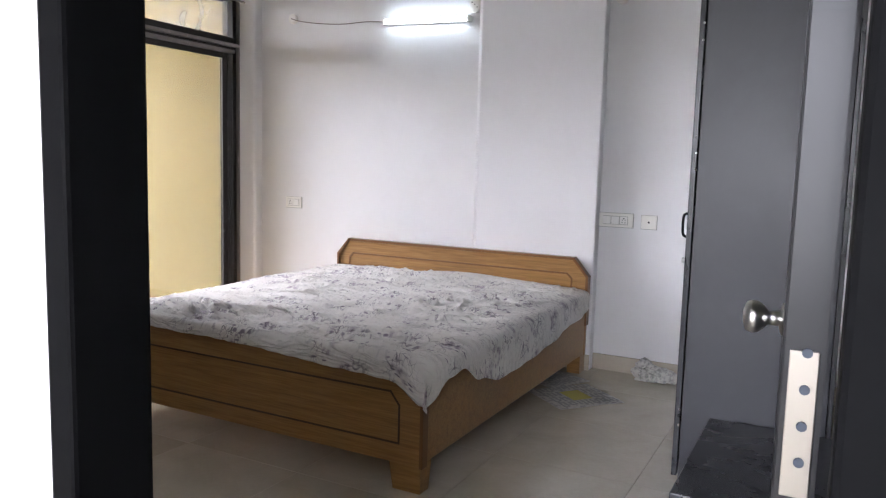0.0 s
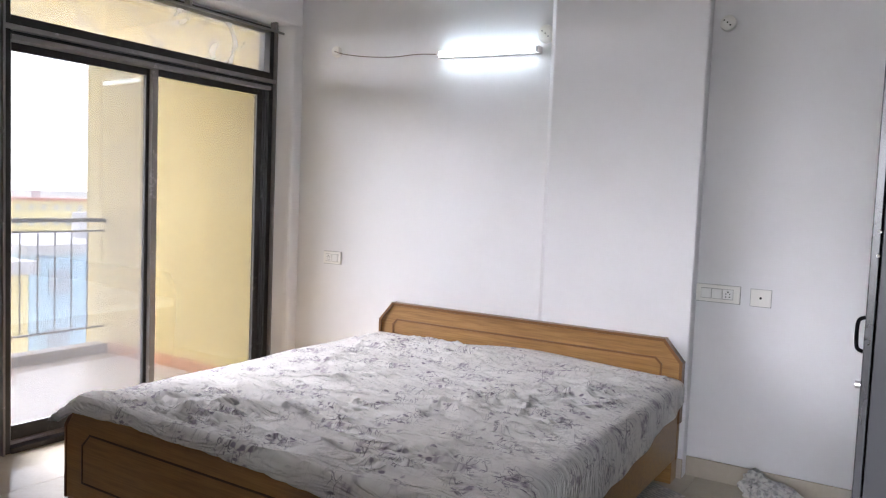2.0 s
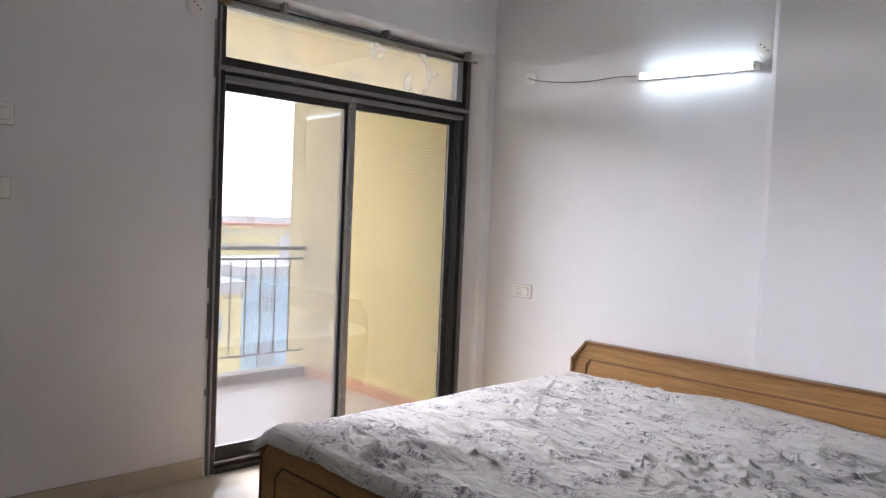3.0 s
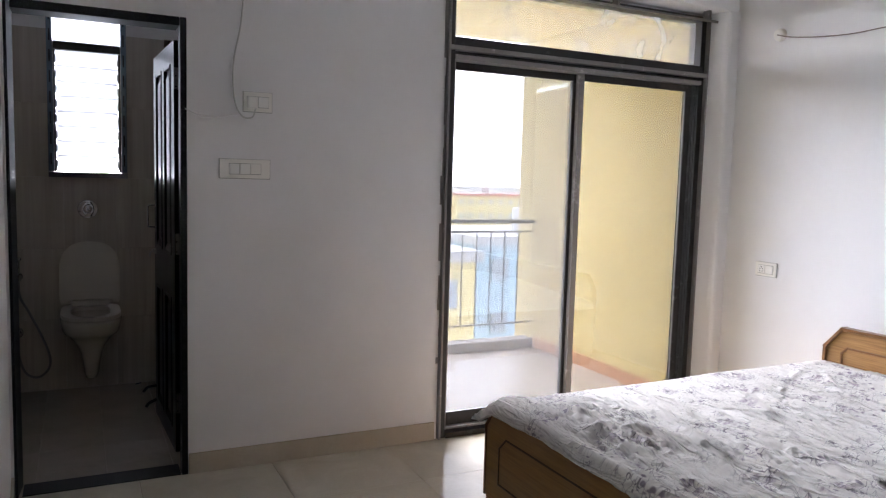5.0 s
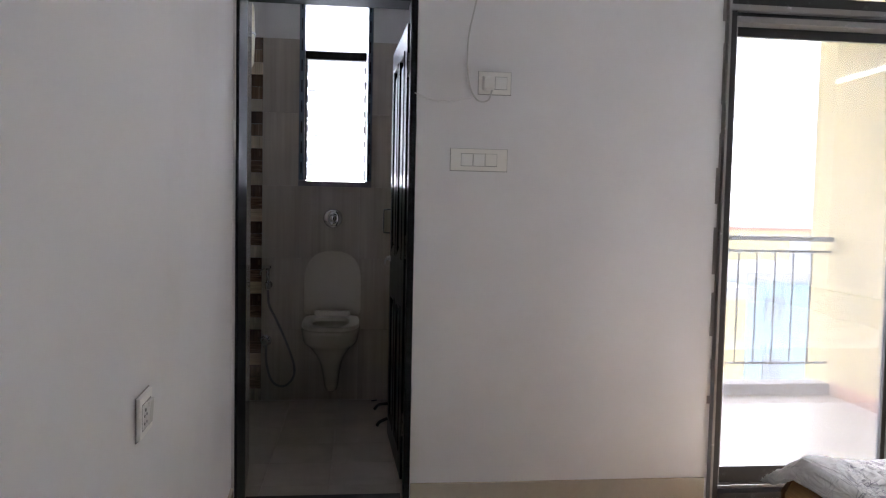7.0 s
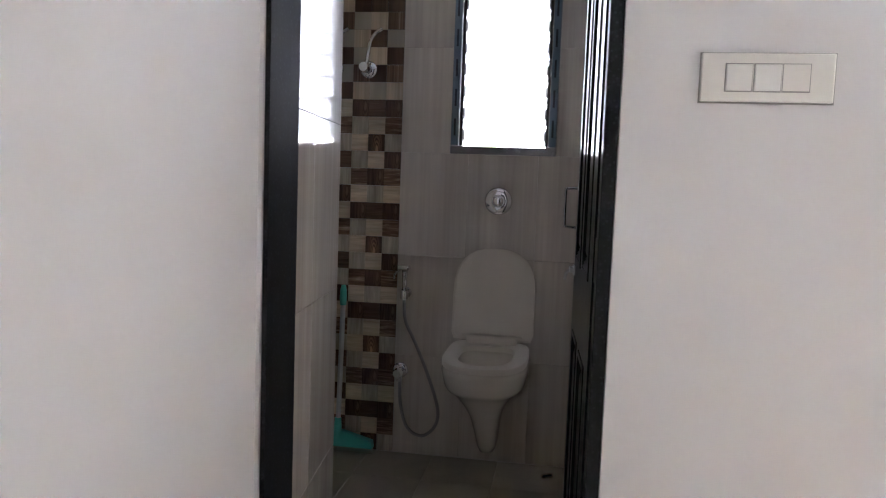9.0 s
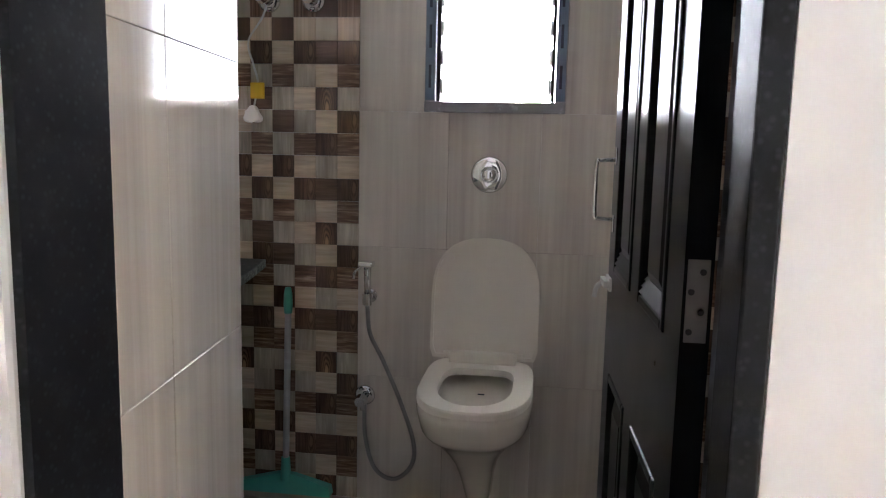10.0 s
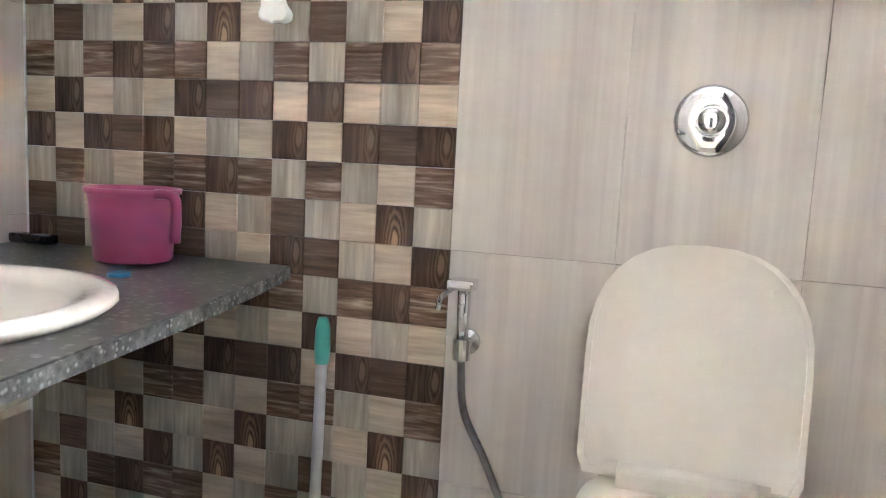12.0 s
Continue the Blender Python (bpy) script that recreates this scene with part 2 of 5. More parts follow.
M_WIRE = Mat("pale_cable", (0.58, 0.57, 0.55), 0.5).m
M_DARKWIRE = Mat("brown_cable", (0.16, 0.12, 0.10), 0.6).m
M_PINK = Mat("pink_plastic", (0.46, 0.075, 0.19), 0.38, Subsurface_Weight=0.05).m
M_BLUE = Mat("blue_plastic", (0.02, 0.16, 0.34), 0.4).m
M_TEAL = Mat("teal_plastic", (0.07, 0.44, 0.36), 0.42).m
M_POLE = Mat("grey_mop_pole", (0.50, 0.50, 0.50), 0.35, 0.2).m
M_RUBBER = Mat("pale_rubber_blade", (0.42, 0.36, 0.28), 0.7).m
M_YTAG = Mat("yellow_tag", (0.75, 0.50, 0.02), 0.5).m
M_CREAM = Mat("cream_enamel", (0.72, 0.66, 0.48), 0.22).m
M_TAPE = Mat("blue_grey_protective_film", (0.14, 0.20, 0.26), 0.4).m
M_INK = Mat("dark_print", (0.03, 0.04, 0.06), 0.6).m


def aluminium(name, colour, rough):
    k = Mat(name, colour, rough, 0.3)
    v = k.coords((1, 1, 1))
    wear = k.noise(v, 14, 5, 0.7)
    k.colour(k.mix(k.ramp(wear, [(0.58, (0, 0, 0)), (0.72, (1, 1, 1))]), colour, tuple(x * 1.8 + 0.03 for x in colour)))
    k.rough(wear, rough, rough + 0.2)
    return k.m


M_ALU = aluminium("dark_anodised_aluminium", (0.022, 0.020, 0.019), 0.4)
M_ALUGREY = aluminium("grey_aluminium", (0.24, 0.225, 0.215), 0.45)
M_RAILPAINT = aluminium("grey_rail_paint", (0.13, 0.14, 0.15), 0.5)
M_ALUWIN = aluminium("pale_aluminium", (0.30, 0.30, 0.31), 0.45)


# A film of dust that can also carry outdoor haze, over a tint.
def clear_glass(name, dust_haze, tint=(0.95, 0.97, 0.96), least=0.25):
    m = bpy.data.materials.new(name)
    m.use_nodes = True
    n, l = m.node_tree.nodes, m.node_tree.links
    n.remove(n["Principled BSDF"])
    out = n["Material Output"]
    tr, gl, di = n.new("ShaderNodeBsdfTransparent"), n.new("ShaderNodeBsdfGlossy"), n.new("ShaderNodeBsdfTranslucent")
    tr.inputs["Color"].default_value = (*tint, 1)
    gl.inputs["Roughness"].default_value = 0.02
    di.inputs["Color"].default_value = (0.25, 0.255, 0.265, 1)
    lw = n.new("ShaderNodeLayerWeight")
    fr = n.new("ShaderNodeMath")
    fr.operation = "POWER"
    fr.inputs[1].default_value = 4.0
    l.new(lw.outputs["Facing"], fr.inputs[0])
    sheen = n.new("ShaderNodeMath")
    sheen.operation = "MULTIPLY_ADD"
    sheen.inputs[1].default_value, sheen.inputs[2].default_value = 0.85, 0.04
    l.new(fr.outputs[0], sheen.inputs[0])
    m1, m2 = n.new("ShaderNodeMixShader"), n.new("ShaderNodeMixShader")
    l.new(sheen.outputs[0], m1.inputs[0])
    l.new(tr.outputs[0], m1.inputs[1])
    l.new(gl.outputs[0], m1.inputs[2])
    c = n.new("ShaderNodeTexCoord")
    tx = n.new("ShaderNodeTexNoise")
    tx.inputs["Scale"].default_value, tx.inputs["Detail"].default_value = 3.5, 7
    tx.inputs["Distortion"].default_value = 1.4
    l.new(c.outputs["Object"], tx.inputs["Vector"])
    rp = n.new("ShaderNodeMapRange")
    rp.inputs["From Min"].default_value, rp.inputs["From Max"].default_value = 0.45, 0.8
    rp.inputs["To Min"].default_value, rp.inputs["To Max"].default_value = dust_haze * least, dust_haze
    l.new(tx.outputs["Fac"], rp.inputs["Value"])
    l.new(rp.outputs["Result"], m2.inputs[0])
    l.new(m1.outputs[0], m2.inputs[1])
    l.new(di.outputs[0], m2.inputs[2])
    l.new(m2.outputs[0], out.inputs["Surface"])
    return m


# The tints of all three darken the bright outdoors seen through them.
M_GLASS = clear_glass("dimming_sash_glass", 0.01, (0.34, 0.34, 0.34))
# Film on this pane is part dust, part haze of the town outside.
M_HAZYGLASS = clear_glass("dusty_haze_sash_glass", 0.055, (0.25, 0.25, 0.25), 0.8)
M_DIRTYGLASS = clear_glass("smeared_transom_glass", 0.6, (0.42, 0.42, 0.42))


def frosted():
    m = bpy.data.materials.new("frosted_louvre_glass")
    m.use_nodes = True
    n, l = m.node_tree.nodes, m.node_tree.links
    b = n["Principled BSDF"]
    b.inputs["Base Color"].default_value = (0.6, 0.62, 0.64, 1)
    b.inputs["Roughness"].default_value = 0.4
    t = n.new("ShaderNodeBsdfTranslucent")
    t.inputs["Color"].default_value = (0.30, 0.303, 0.31, 1)
    mx = n.new("ShaderNodeMixShader")
    mx.inputs[0].default_value = 0.85
    l.new(b.outputs[0], mx.inputs[1])
    l.new(t.outputs[0], mx.inputs[2])
    l.new(mx.outputs[0], n["Material Output"].inputs["Surface"])
    return m


M_FROST = frosted()


def glowing(name, colour, strength):
    k = Mat(name, (0.9, 0.9, 0.9), 0.4)
    k.b.inputs["Emission Color"].default_value = (*colour, 1)
    k.b.inputs["Emission Strength"].default_value = strength
    return k.m


M_TUBE = glowing("lit_led_diffuser", (0.80, 0.96, 1.0), 0.32)


def flowered_sheet():
    k = Mat("flowered_cotton", (0.72, 0.68, 0.64), 0.85)
    v = k.coords((1, 1, 1), "UV")
    cream = k.ramp(k.noise(v, 3, 4), [(0.3, (0.72, 0.69, 0.655)), (0.7, (0.79, 0.77, 0.74))])
    # scattered mauve blossoms of a few petals
    spot = k.voronoi(v, 6.2)
    petals = k.voronoi(v, 34, "Distance", "SMOOTH_F1")
    vein = k.noise(v, 70, 3, 0.6, 1.0)
    inside = k.ramp(spot, [(0.24, (1, 1, 1)), (0.36, (0, 0, 0))])
    blot = k.mix(1.0, inside, k.ramp(petals, [(0.22, (0.85, 0.85, 0.85)), (0.5, (0.05, 0.05, 0.05))]), "MULTIPLY")
    c = k.mix(blot, cream, k.ramp(vein, [(0.4, (0.22, 0.17, 0.22)), (0.6, (0.46, 0.40, 0.45))]))
    # thin curling stems and leaf outlines
    gate = k.ramp(k.noise(v, 7.0, 2), [(0.44, (0, 0, 0)), (0.52, (0.9, 0.9, 0.9))])
    near = k.ramp(spot, [(0.40, (1, 1, 1)), (0.62, (0.15, 0.15, 0.15))])
    for scale, width, tone in ((15, 0.016, (0.13, 0.11, 0.14)), (26, 0.022, (0.19, 0.165, 0.21)), (9, 0.010, (0.16, 0.14, 0.16))):
        line = k.ramp(k.noise(v, scale, 1, 0.4, 0.8), [(0.5 - width, (0, 0, 0)), (0.5, (1, 1, 1)), (0.5 + width, (0, 0, 0))])
        c = k.mix(k.mix(1.0, k.mix(1.0, line, gate, "MULTIPLY"), near, "MULTIPLY"), c, tone)
    # slim leaves
    for turn, sc2, tone in ((0.5, (13, 40, 1), (0.24, 0.21, 0.25)), (-0.8, (15, 48, 1), (0.28, 0.24, 0.29))):
        st = k.n.new("ShaderNodeMapping")
        st.inputs["Rotation"].default_value = (0, 0, turn)
        st.inputs["Scale"].default_value = sc2
        k.l.new(v, st.inputs["Vector"])
        leaf = k.ramp(k.voronoi(st.outputs["Vector"], 1.0), [(0.13, (1, 1, 1)), (0.22, (0, 0, 0))])
        c = k.mix(k.mix(1.0, leaf, near, "MULTIPLY"), c, tone)
    k.colour(c)
    crease = k.noise(k.coords((2.2, 13.0, 1), "UV"), 1.0, 3, 0.5, 1.6)
    small = k.noise(k.coords((6, 30, 1), "UV"), 1.0, 4, 0.6, 1.2)
    sharp = k.ramp(crease, [(0.40, (0, 0, 0)), (0.5, (1, 1, 1)), (0.60, (0, 0, 0))])
    k.bump(k.mix(0.35, sharp, small), 1.0, 0.011)
    k.b.inputs["Sheen Weight"].default_value = 0.1
    return k.m


M_SHEET = flowered_sheet()


def newsprint(name, tone):
    k = Mat(name, tone, 0.9)
    v = k.coords((1, 1, 1))
    k.colour(k.mix(k.ramp(k.noise(v, 45, 4), [(0.45, (0, 0, 0)), (0.62, (0.6, 0.6, 0.6))]), tone, (0.18, 0.18, 0.185)))
    return k.m


M_NEWS = newsprint("newsprint_paper", (0.55, 0.53, 0.49))
M_NEWSINK = Mat("newsprint_ink", (0.34, 0.34, 0.33), 0.9).m
M_NEWSYEL = Mat("newsprint_yellow_panel", (0.55, 0.50, 0.14), 0.9).m
M_PINKPLASTER = Mat("chipped_plaster", (0.30, 0.28, 0.27), 0.95).m


# ---- mesh helpers ----
def put(bm, material, smooth=False):
    me = bpy.data.meshes.new("mesh")
    if smooth:
        for f in bm.faces:
            f.smooth = True
    bm.to_mesh(me)
    bm.free()
    for m in material if isinstance(material, (list, tuple)) else [material]:
        me.materials.append(m)
    return me


def part(name, bm, material, parent, label="", smooth=False):
    ob = new(name, put(bm, material, smooth))
    ob.parent = parent
    if label:
        ob["label"] = label
    return ob


def thing(name, at, label, category, group="", kind=""):
    ob = new(name)
    ob.location = at
    ob.empty_display_size = 0.1
    return tagged(ob, label, category, group, kind)


def solid(name, bm, material, label, category="", kind="structure", smooth=False):
    return tagged(new(name, put(bm, material, smooth)), label, category, kind=kind)


def add_box(bm, a, b, bevel=0.0, m=None, mat=0):
    """A box between two corners, its edges rounded by bevel."""
    v = [bm.verts.new((x, y, z)) for x in (a[0], b[0]) for y in (a[1], b[1]) for z in (a[2], b[2])]
    fs = [bm.faces.new([v[i] for i in q]) for q in ((0, 1, 3, 2), (4, 6, 7, 5), (0, 4, 5, 1), (2, 3, 7, 6), (0, 2, 6, 4), (1, 5, 7, 3))]
    for f in fs:
        f.material_index = mat
    vs = v
    if bevel > 0:
        es = list({e for f in fs for e in f.edges})
        r = bmesh.ops.bevel(bm, geom=es, offset=bevel, segments=2, profile=0.6, affect="EDGES")
        vs = list({x for f in r["faces"] for x in f.verts} | {x for x in v if x.is_valid})
        for f in r["faces"]:
            f.material_index = mat
    if m is not None:
        bmesh.ops.transform(bm, matrix=m, verts=[x for x in vs if x.is_valid])
    bmesh.ops.recalc_face_normals(bm, faces=bm.faces[:])
    return bm


def box(a, b, bevel=0.0, m=None):
    return add_box(bmesh.new(), a, b, bevel, m)


def add_cyl(bm, a, b, r0, r1=None, n=16):
    """A round bar from a to b."""
    a, b = Vector(a), Vector(b)
    d = b - a
    m = Matrix.Translation((a + b) / 2) @ d.to_track_quat("Z", "Y").to_matrix().to_4x4()
    bmesh.ops.create_cone(bm, cap_ends=True, segments=n, radius1=r0, radius2=r0 if r1 is None else r1, depth=d.length, matrix=m)
    return bm


def cyl(a, b, r0, r1=None, n=16):
    return add_cyl(bmesh.new(), a, b, r0, r1, n)


def lathe(profile, m=None, n=28, sx=1.0, sy=1.0):
    """A turned shape: (radius, height) pairs about z."""
    bm = bmesh.new()
    rings = [[bm.verts.new((r * math.cos(k * math.tau / n) * sx, r * math.sin(k * math.tau / n) * sy, z)) for k in range(n)] for r, z in profile]
    for p, q in zip(rings, rings[1:]):
        for k in range(n):
            bm.faces.new((p[k], p[(k + 1) % n], q[(k + 1) % n], q[k]))
    if profile[0][0] > 1e-4:
        bm.faces.new(rings[0][::-1])
    if profile[-1][0] > 1e-4:
        bm.faces.new(rings[-1])
    bmesh.ops.remove_doubles(bm, verts=bm.verts[:], dist=1e-5)
    bmesh.ops.recalc_face_normals(bm, faces=bm.faces[:])
    if m is not None:
        bmesh.ops.transform(bm, matrix=m, verts=bm.verts[:])
    return bm


def smooth_line(pts, per=8):
    """A curve through the points, as more points."""
    P = [Vector(p) for p in pts]
    P = [2 * P[0] - P[1]] + P + [2 * P[-1] - P[-2]]
    out = []
    for i in range(1, len(P) - 2):
        for k in range(per):
            t = k / per
            a, b, c, d = P[i - 1:i + 3]
            out.append(0.5 * (2 * b + (c - a) * t + (2 * a - 5 * b + 4 * c - d) * t * t + (3 * b - a - 3 * c + d) * t ** 3))
    return out + [P[-2]]


def tube(pts, r, per=8, n=8):
    bm = bmesh.new()
    line = smooth_line(pts, per) if per > 1 else [Vector(p) for p in pts]
    up = Vector((0.13, 0.2, 0.97)).normalized()
    rings = []
    for i, p in enumerate(line):
        d = (line[min(i + 1, len(line) - 1)] - line[max(i - 1, 0)]).normalized()
        s = d.cross(up)
        s = s.normalized() if s.length > 1e-3 else Vector((1, 0, 0))
        u = s.cross(d)
        rings.append([bm.verts.new(p + r * (math.cos(k * math.tau / n) * s + math.sin(k * math.tau / n) * u)) for k in range(n)])
    for p, q in zip(rings, rings[1:]):
        for k in range(n):
            bm.faces.new((p[k], p[(k + 1) % n], q[(k + 1) % n], q[k]))
    bm.faces.new(rings[0][::-1])
    bm.faces.new(rings[-1])
    bmesh.ops.recalc_face_normals(bm, faces=bm.faces[:])
    return bm


def slab(outline, z0, z1, bevel=0.0):
    """A flat plate of an outline in x and y, between two heights."""
    bm = bmesh.new()
    lo = [bm.verts.new((x, y, z0)) for x, y in outline]
    hi = [bm.verts.new((x, y, z1)) for x, y in outline]
    n = len(outline)
    bm.faces.new(lo[::-1])
    top = bm.faces.new(hi)
    for k in range(n):
        bm.faces.new((lo[k], lo[(k + 1) % n], hi[(k + 1) % n], hi[k]))
    if bevel:
        bmesh.ops.bevel(bm, geom=list(top.edges), offset=bevel, segments=2, profile=0.6, affect="EDGES")
    bmesh.ops.recalc_face_normals(bm, faces=bm.faces[:])
    return bm


def loft(rings):
    bm = bmesh.new()
    vs = [[bm.verts.new(p) for p in r] for r in rings]
    n = len(vs[0])
    for p, q in zip(vs, vs[1:]):
        for k in range(n):
            bm.faces.new((p[k], p[(k + 1) % n], q[(k + 1) % n], q[k]))
    bm.faces.new(vs[0][::-1])
    bm.faces.new(vs[-1])
    bmesh.ops.recalc_face_normals(bm, faces=bm.faces[:])
    return bm


# turns a plate drawn in x (across) and y (up) with its face towards +z so that the face looks along the given way
def facing(x, y, z, way):
    turn = {"-y": (90, 0, 0), "+x": (90, 0, 90), "-x": (90, 0, -90), "+y": (90, 0, 180)}[way]
    return pose(x, y, z, *turn)


# ---- the plan ----
XW = -3.79      # bedroom side of the wall with balcony door and bathroom door
YN = 5.20       # wall behind the bed
XE = 0.53       # wall behind the wardrobe
ZC = 2.95       # ceiling
XB = -5.675     # bathroom window wall, behind its tiles
ZB = -0.04      # bathroom floor
SOUTH = lambda x: 1.235 + 0.052 * (x + 3.8)

# floors
solid("floor", box((-3.95, 1.0, -0.2), (XE + 0.15, YN + 0.2, -0.012)), M_GROUT, "grey cement bed under the bedroom floor tiles", "floor")
solid("floor_hall", box((-2.6, -2.2, -0.2), (2.4, 1.0, 0.0)), M_FLOOR, "polished beige hall floor", "floor")
solid("floor_bath", box((-5.9, -0.1, -0.2), (-3.95, 2.55, ZB - 0.008)), M_GROUT, "cement bed under the bathroom floor tiles", "floor")
solid("floor_balcony", box((-5.80, 2.65, -0.3), (-3.95, 5.079, -0.03)), M_BALCFLOOR, "dusty beige balcony floor", "floor")

# wall behind the bed, with its pilaster
solid("wall_north", box((-3.95, YN, 0), (XE + 0.15, YN + 0.2, ZC)), M_WALL, "white painted wall behind the bed", "wall")
pil = slab([(-0.947, YN - 0.002), (-0.947, 5.127), (-0.954, 5.12), (-1.752, 5.12), (-1.758, 5.122), (-1.798, 5.170), (-1.802, YN - 0.002)], 0.0, ZC - 0.002)
solid("wall_pilaster", pil, M_WALL, "shallow white pilaster behind the headboard", "wall")

# wall with the balcony opening and the bathroom doorway
solid("wall_west", box((XW - 0.13, 1.959, 0), (XW, 3.25, ZC)), M_WALL, "white painted wall between bathroom and balcony doors", "wall")
solid("wall_west_head", box((XW - 0.13, SOUTH(XW) - 0.3, 2.10), (XW, 1.958, ZC)), M_WALL, "white wall over the bathroom door", "wall")
solid("wall_west_beam", box((XW - 0.13, 3.252, 2.487), (-3.665, YN - 0.002, ZC - 0.002), 0.022), M_WALL, "white round-edged beam over the balcony door", "wall")
solid("wall_west_head_gap", box((XW - 0.13, 3.252, 2.467), (-3.83, 5.074, 2.495)), M_WALL, "plaster fill over the balcony door frame", "wall")
solid("wall_west_end", slab([(XW - 0.13, 5.0745), (-3.79, 5.079), (-3.735, 5.092), (-3.70, 5.101), (-3.68, 5.109), (-3.669, 5.119), (-3.665, 5.135), (-3.665, YN - 0.001), (XW - 0.13, YN - 0.001)], 0.0, 2.4875), M_WALL, "white plaster pier between balcony door and corner", "wall")

# wall of the entrance door, not quite square to the others
def south_wall(x0, x1, z0, z1, thick=0.2, proud=0.0):
    y0, y1 = SOUTH(x0) + proud, SOUTH(x1) + proud
    return slab([(x0, y0), (x1, y1), (x1, y1 - thick), (x0, y0 - thick)], z0, z1)


solid("wall_south", south_wall(-3.92, -0.56, 0, ZC), M_WALL, "white painted wall beside the entrance", "wall")
solid("wall_south_head", south_wall(-0.56, 0.44, 2.12, ZC), M_WALL, "white wall over the entrance door", "wall")
solid("wall_south_end", south_wall(0.44, 0.7, 0, ZC), M_WALL, "white wall end at the door hinges", "wall")
solid("wall_east", box((XE, 1.46, 0), (XE + 0.15, YN, ZC)), M_WALL, "white painted wall behind the wardrobe", "wall")
solid("ceiling", box((-4.0, 1.0, ZC), (XE + 0.2, YN + 0.2, ZC + 0.15)), M_CEIL, "white bedroom ceiling", "ceiling")

# hall behind the walker, with an unseen opening added to let in fill
solid("wall_hall_west", box((-2.7, -2.2, 0), (-2.6, 1.1, 2.8)), M_WALL, "white hall wall", "wall")
solid("wall_hall_east", box((2.4, -2.2, 0), (2.5, 1.3, 2.8)), M_WALL, "white hall wall", "wall")
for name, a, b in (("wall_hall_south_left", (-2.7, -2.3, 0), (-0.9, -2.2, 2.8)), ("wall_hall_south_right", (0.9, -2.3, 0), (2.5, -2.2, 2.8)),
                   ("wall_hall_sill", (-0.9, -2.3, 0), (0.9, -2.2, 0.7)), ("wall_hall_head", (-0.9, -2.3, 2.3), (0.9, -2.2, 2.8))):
    solid(name, box(a, b), M_WALL, "white hall wall round an added, unseen opening", "wall")
solid("wall_hall_north", box((0.7, 1.25, 0), (2.4, 1.4, 2.8)), M_WALL, "white hall wall", "wall")
solid("ceiling_hall", box((-2.7, -2.3, 2.8), (2.5, 1.2, 2.9)), M_CEIL, "white hall ceiling", "ceiling")

# bathroom shell
WIN = (1.392, 1.762, 1.397, 2.545)      # window opening: y from, to; z from, to
FR = (1.343, 1.811, 1.36, 2.60)
wallb = bmesh.new()
for a, b in (((XB - 0.15, -0.1, -0.2), (XB, WIN[0] - 0.02, ZC)), ((XB - 0.15, WIN[1] + 0.02, -0.2), (XB, 2.6, ZC)),
             ((XB - 0.15, WIN[0] - 0.02, -0.2), (XB, WIN[1] + 0.02, WIN[2] - 0.02)), ((XB - 0.15, WIN[0] - 0.02, WIN[3] + 0.02), (XB, WIN[1] + 0.02, ZC))):
    add_box(wallb, a, b)
W_BACK = solid("wall_bath_window", wallb, M_WALL, "bathroom wall with a louvred window", "wall")
W_LEFT = solid("wall_bath_left", box((-5.8, -0.05, -0.2), (-3.92, 0.092, ZC)), M_WALL, "bathroom wall behind the washbasin", "wall")
W_RET = solid("wall_bath_return", slab([(-4.40, 0.09), (-3.927, 0.09), (-3.927, 1.2586), (-4.40, 1.2107)], -0.2, ZC), M_WALL, "tiled bathroom return wall beside the door", "wall")
W_RIGHT = solid("wall_bath_right", box((-5.8, 2.372, -0.2), (-3.92, 2.6, ZC)), M_WALL, "bathroom wall behind the open door", "wall")
solid("wall_bath_front", box((-3.935, 2.014, -0.2), (-3.922, 2.5, ZC)), M_BEIGE, "tiled bathroom wall behind the door", "wall")
solid("ceiling_bath", box((-5.8, -0.1, 2.7), (-3.92, 2.6, 2.8)), M_CEIL, "white bathroom ceiling", "ceiling")

# balcony shell
bal = bmesh.new()
add_box(bal, (-5.965, 5.08, -0.2), (-4.451, 5.4, 2.62))
solid("wall_balcony_outer", bal, M_YELLOW, "pale yellow balcony side wall", "wall")
solid("wall_balcony_inner", box((-4.45, 5.055, -0.2), (-3.92, 5.4, 2.62)), M_YELLOW, "pale yellow balcony wall near the door", "wall")
solid("wall_balcony_left", box((-5.965, 2.56, -0.2), (-3.925, 2.68, 2.62)), M_YELLOW, "pale yellow wall between balcony and bathroom", "wall")
solid("ceiling_balcony", box((-5.95, 2.6, 2.62), (-3.925, 5.4, 2.75)), M_YELLOW, "balcony soffit in pale yellow paint", "ceiling")
solid("kerb_balcony", box((-5.80, 2.69, -0.05), (-5.656, 5.078, 0.05), 0.008), M_CONCRETE, "weathered concrete balcony kerb", "kerb")
sk = bmesh.new()
add_box(sk, (-5.654, 5.070, -0.03), (-4.452, 5.0795, 0.065), 0.003)
add_box(sk, (-4.451, 5.045, -0.03), (-3.93, 5.0545, 0.065), 0.003)
solid("baseboard_balcony", sk, M_SKIRT2, "orange tile skirting on the balcony", "skirting")

# skirting tiles of the bedroom
sk = bmesh.new()
for a, b in (((-0.945, YN - 0.014, 0), (XE, YN - 0.001, 0.098)), ((-3.664, YN - 0.014, 0), (-1.757, YN - 0.001, 0.098)), ((-1.757, 5.106, 0), (-0.945, 5.119, 0.098)), ((XW + 0.001, 1.960, 0), (XW + 0.013, 3.235, 0.098))):
    add_box(sk, a, b, 0.003)
solid("baseboard", sk, M_SKIRT, "beige tile skirting along the bedroom walls", "skirting")
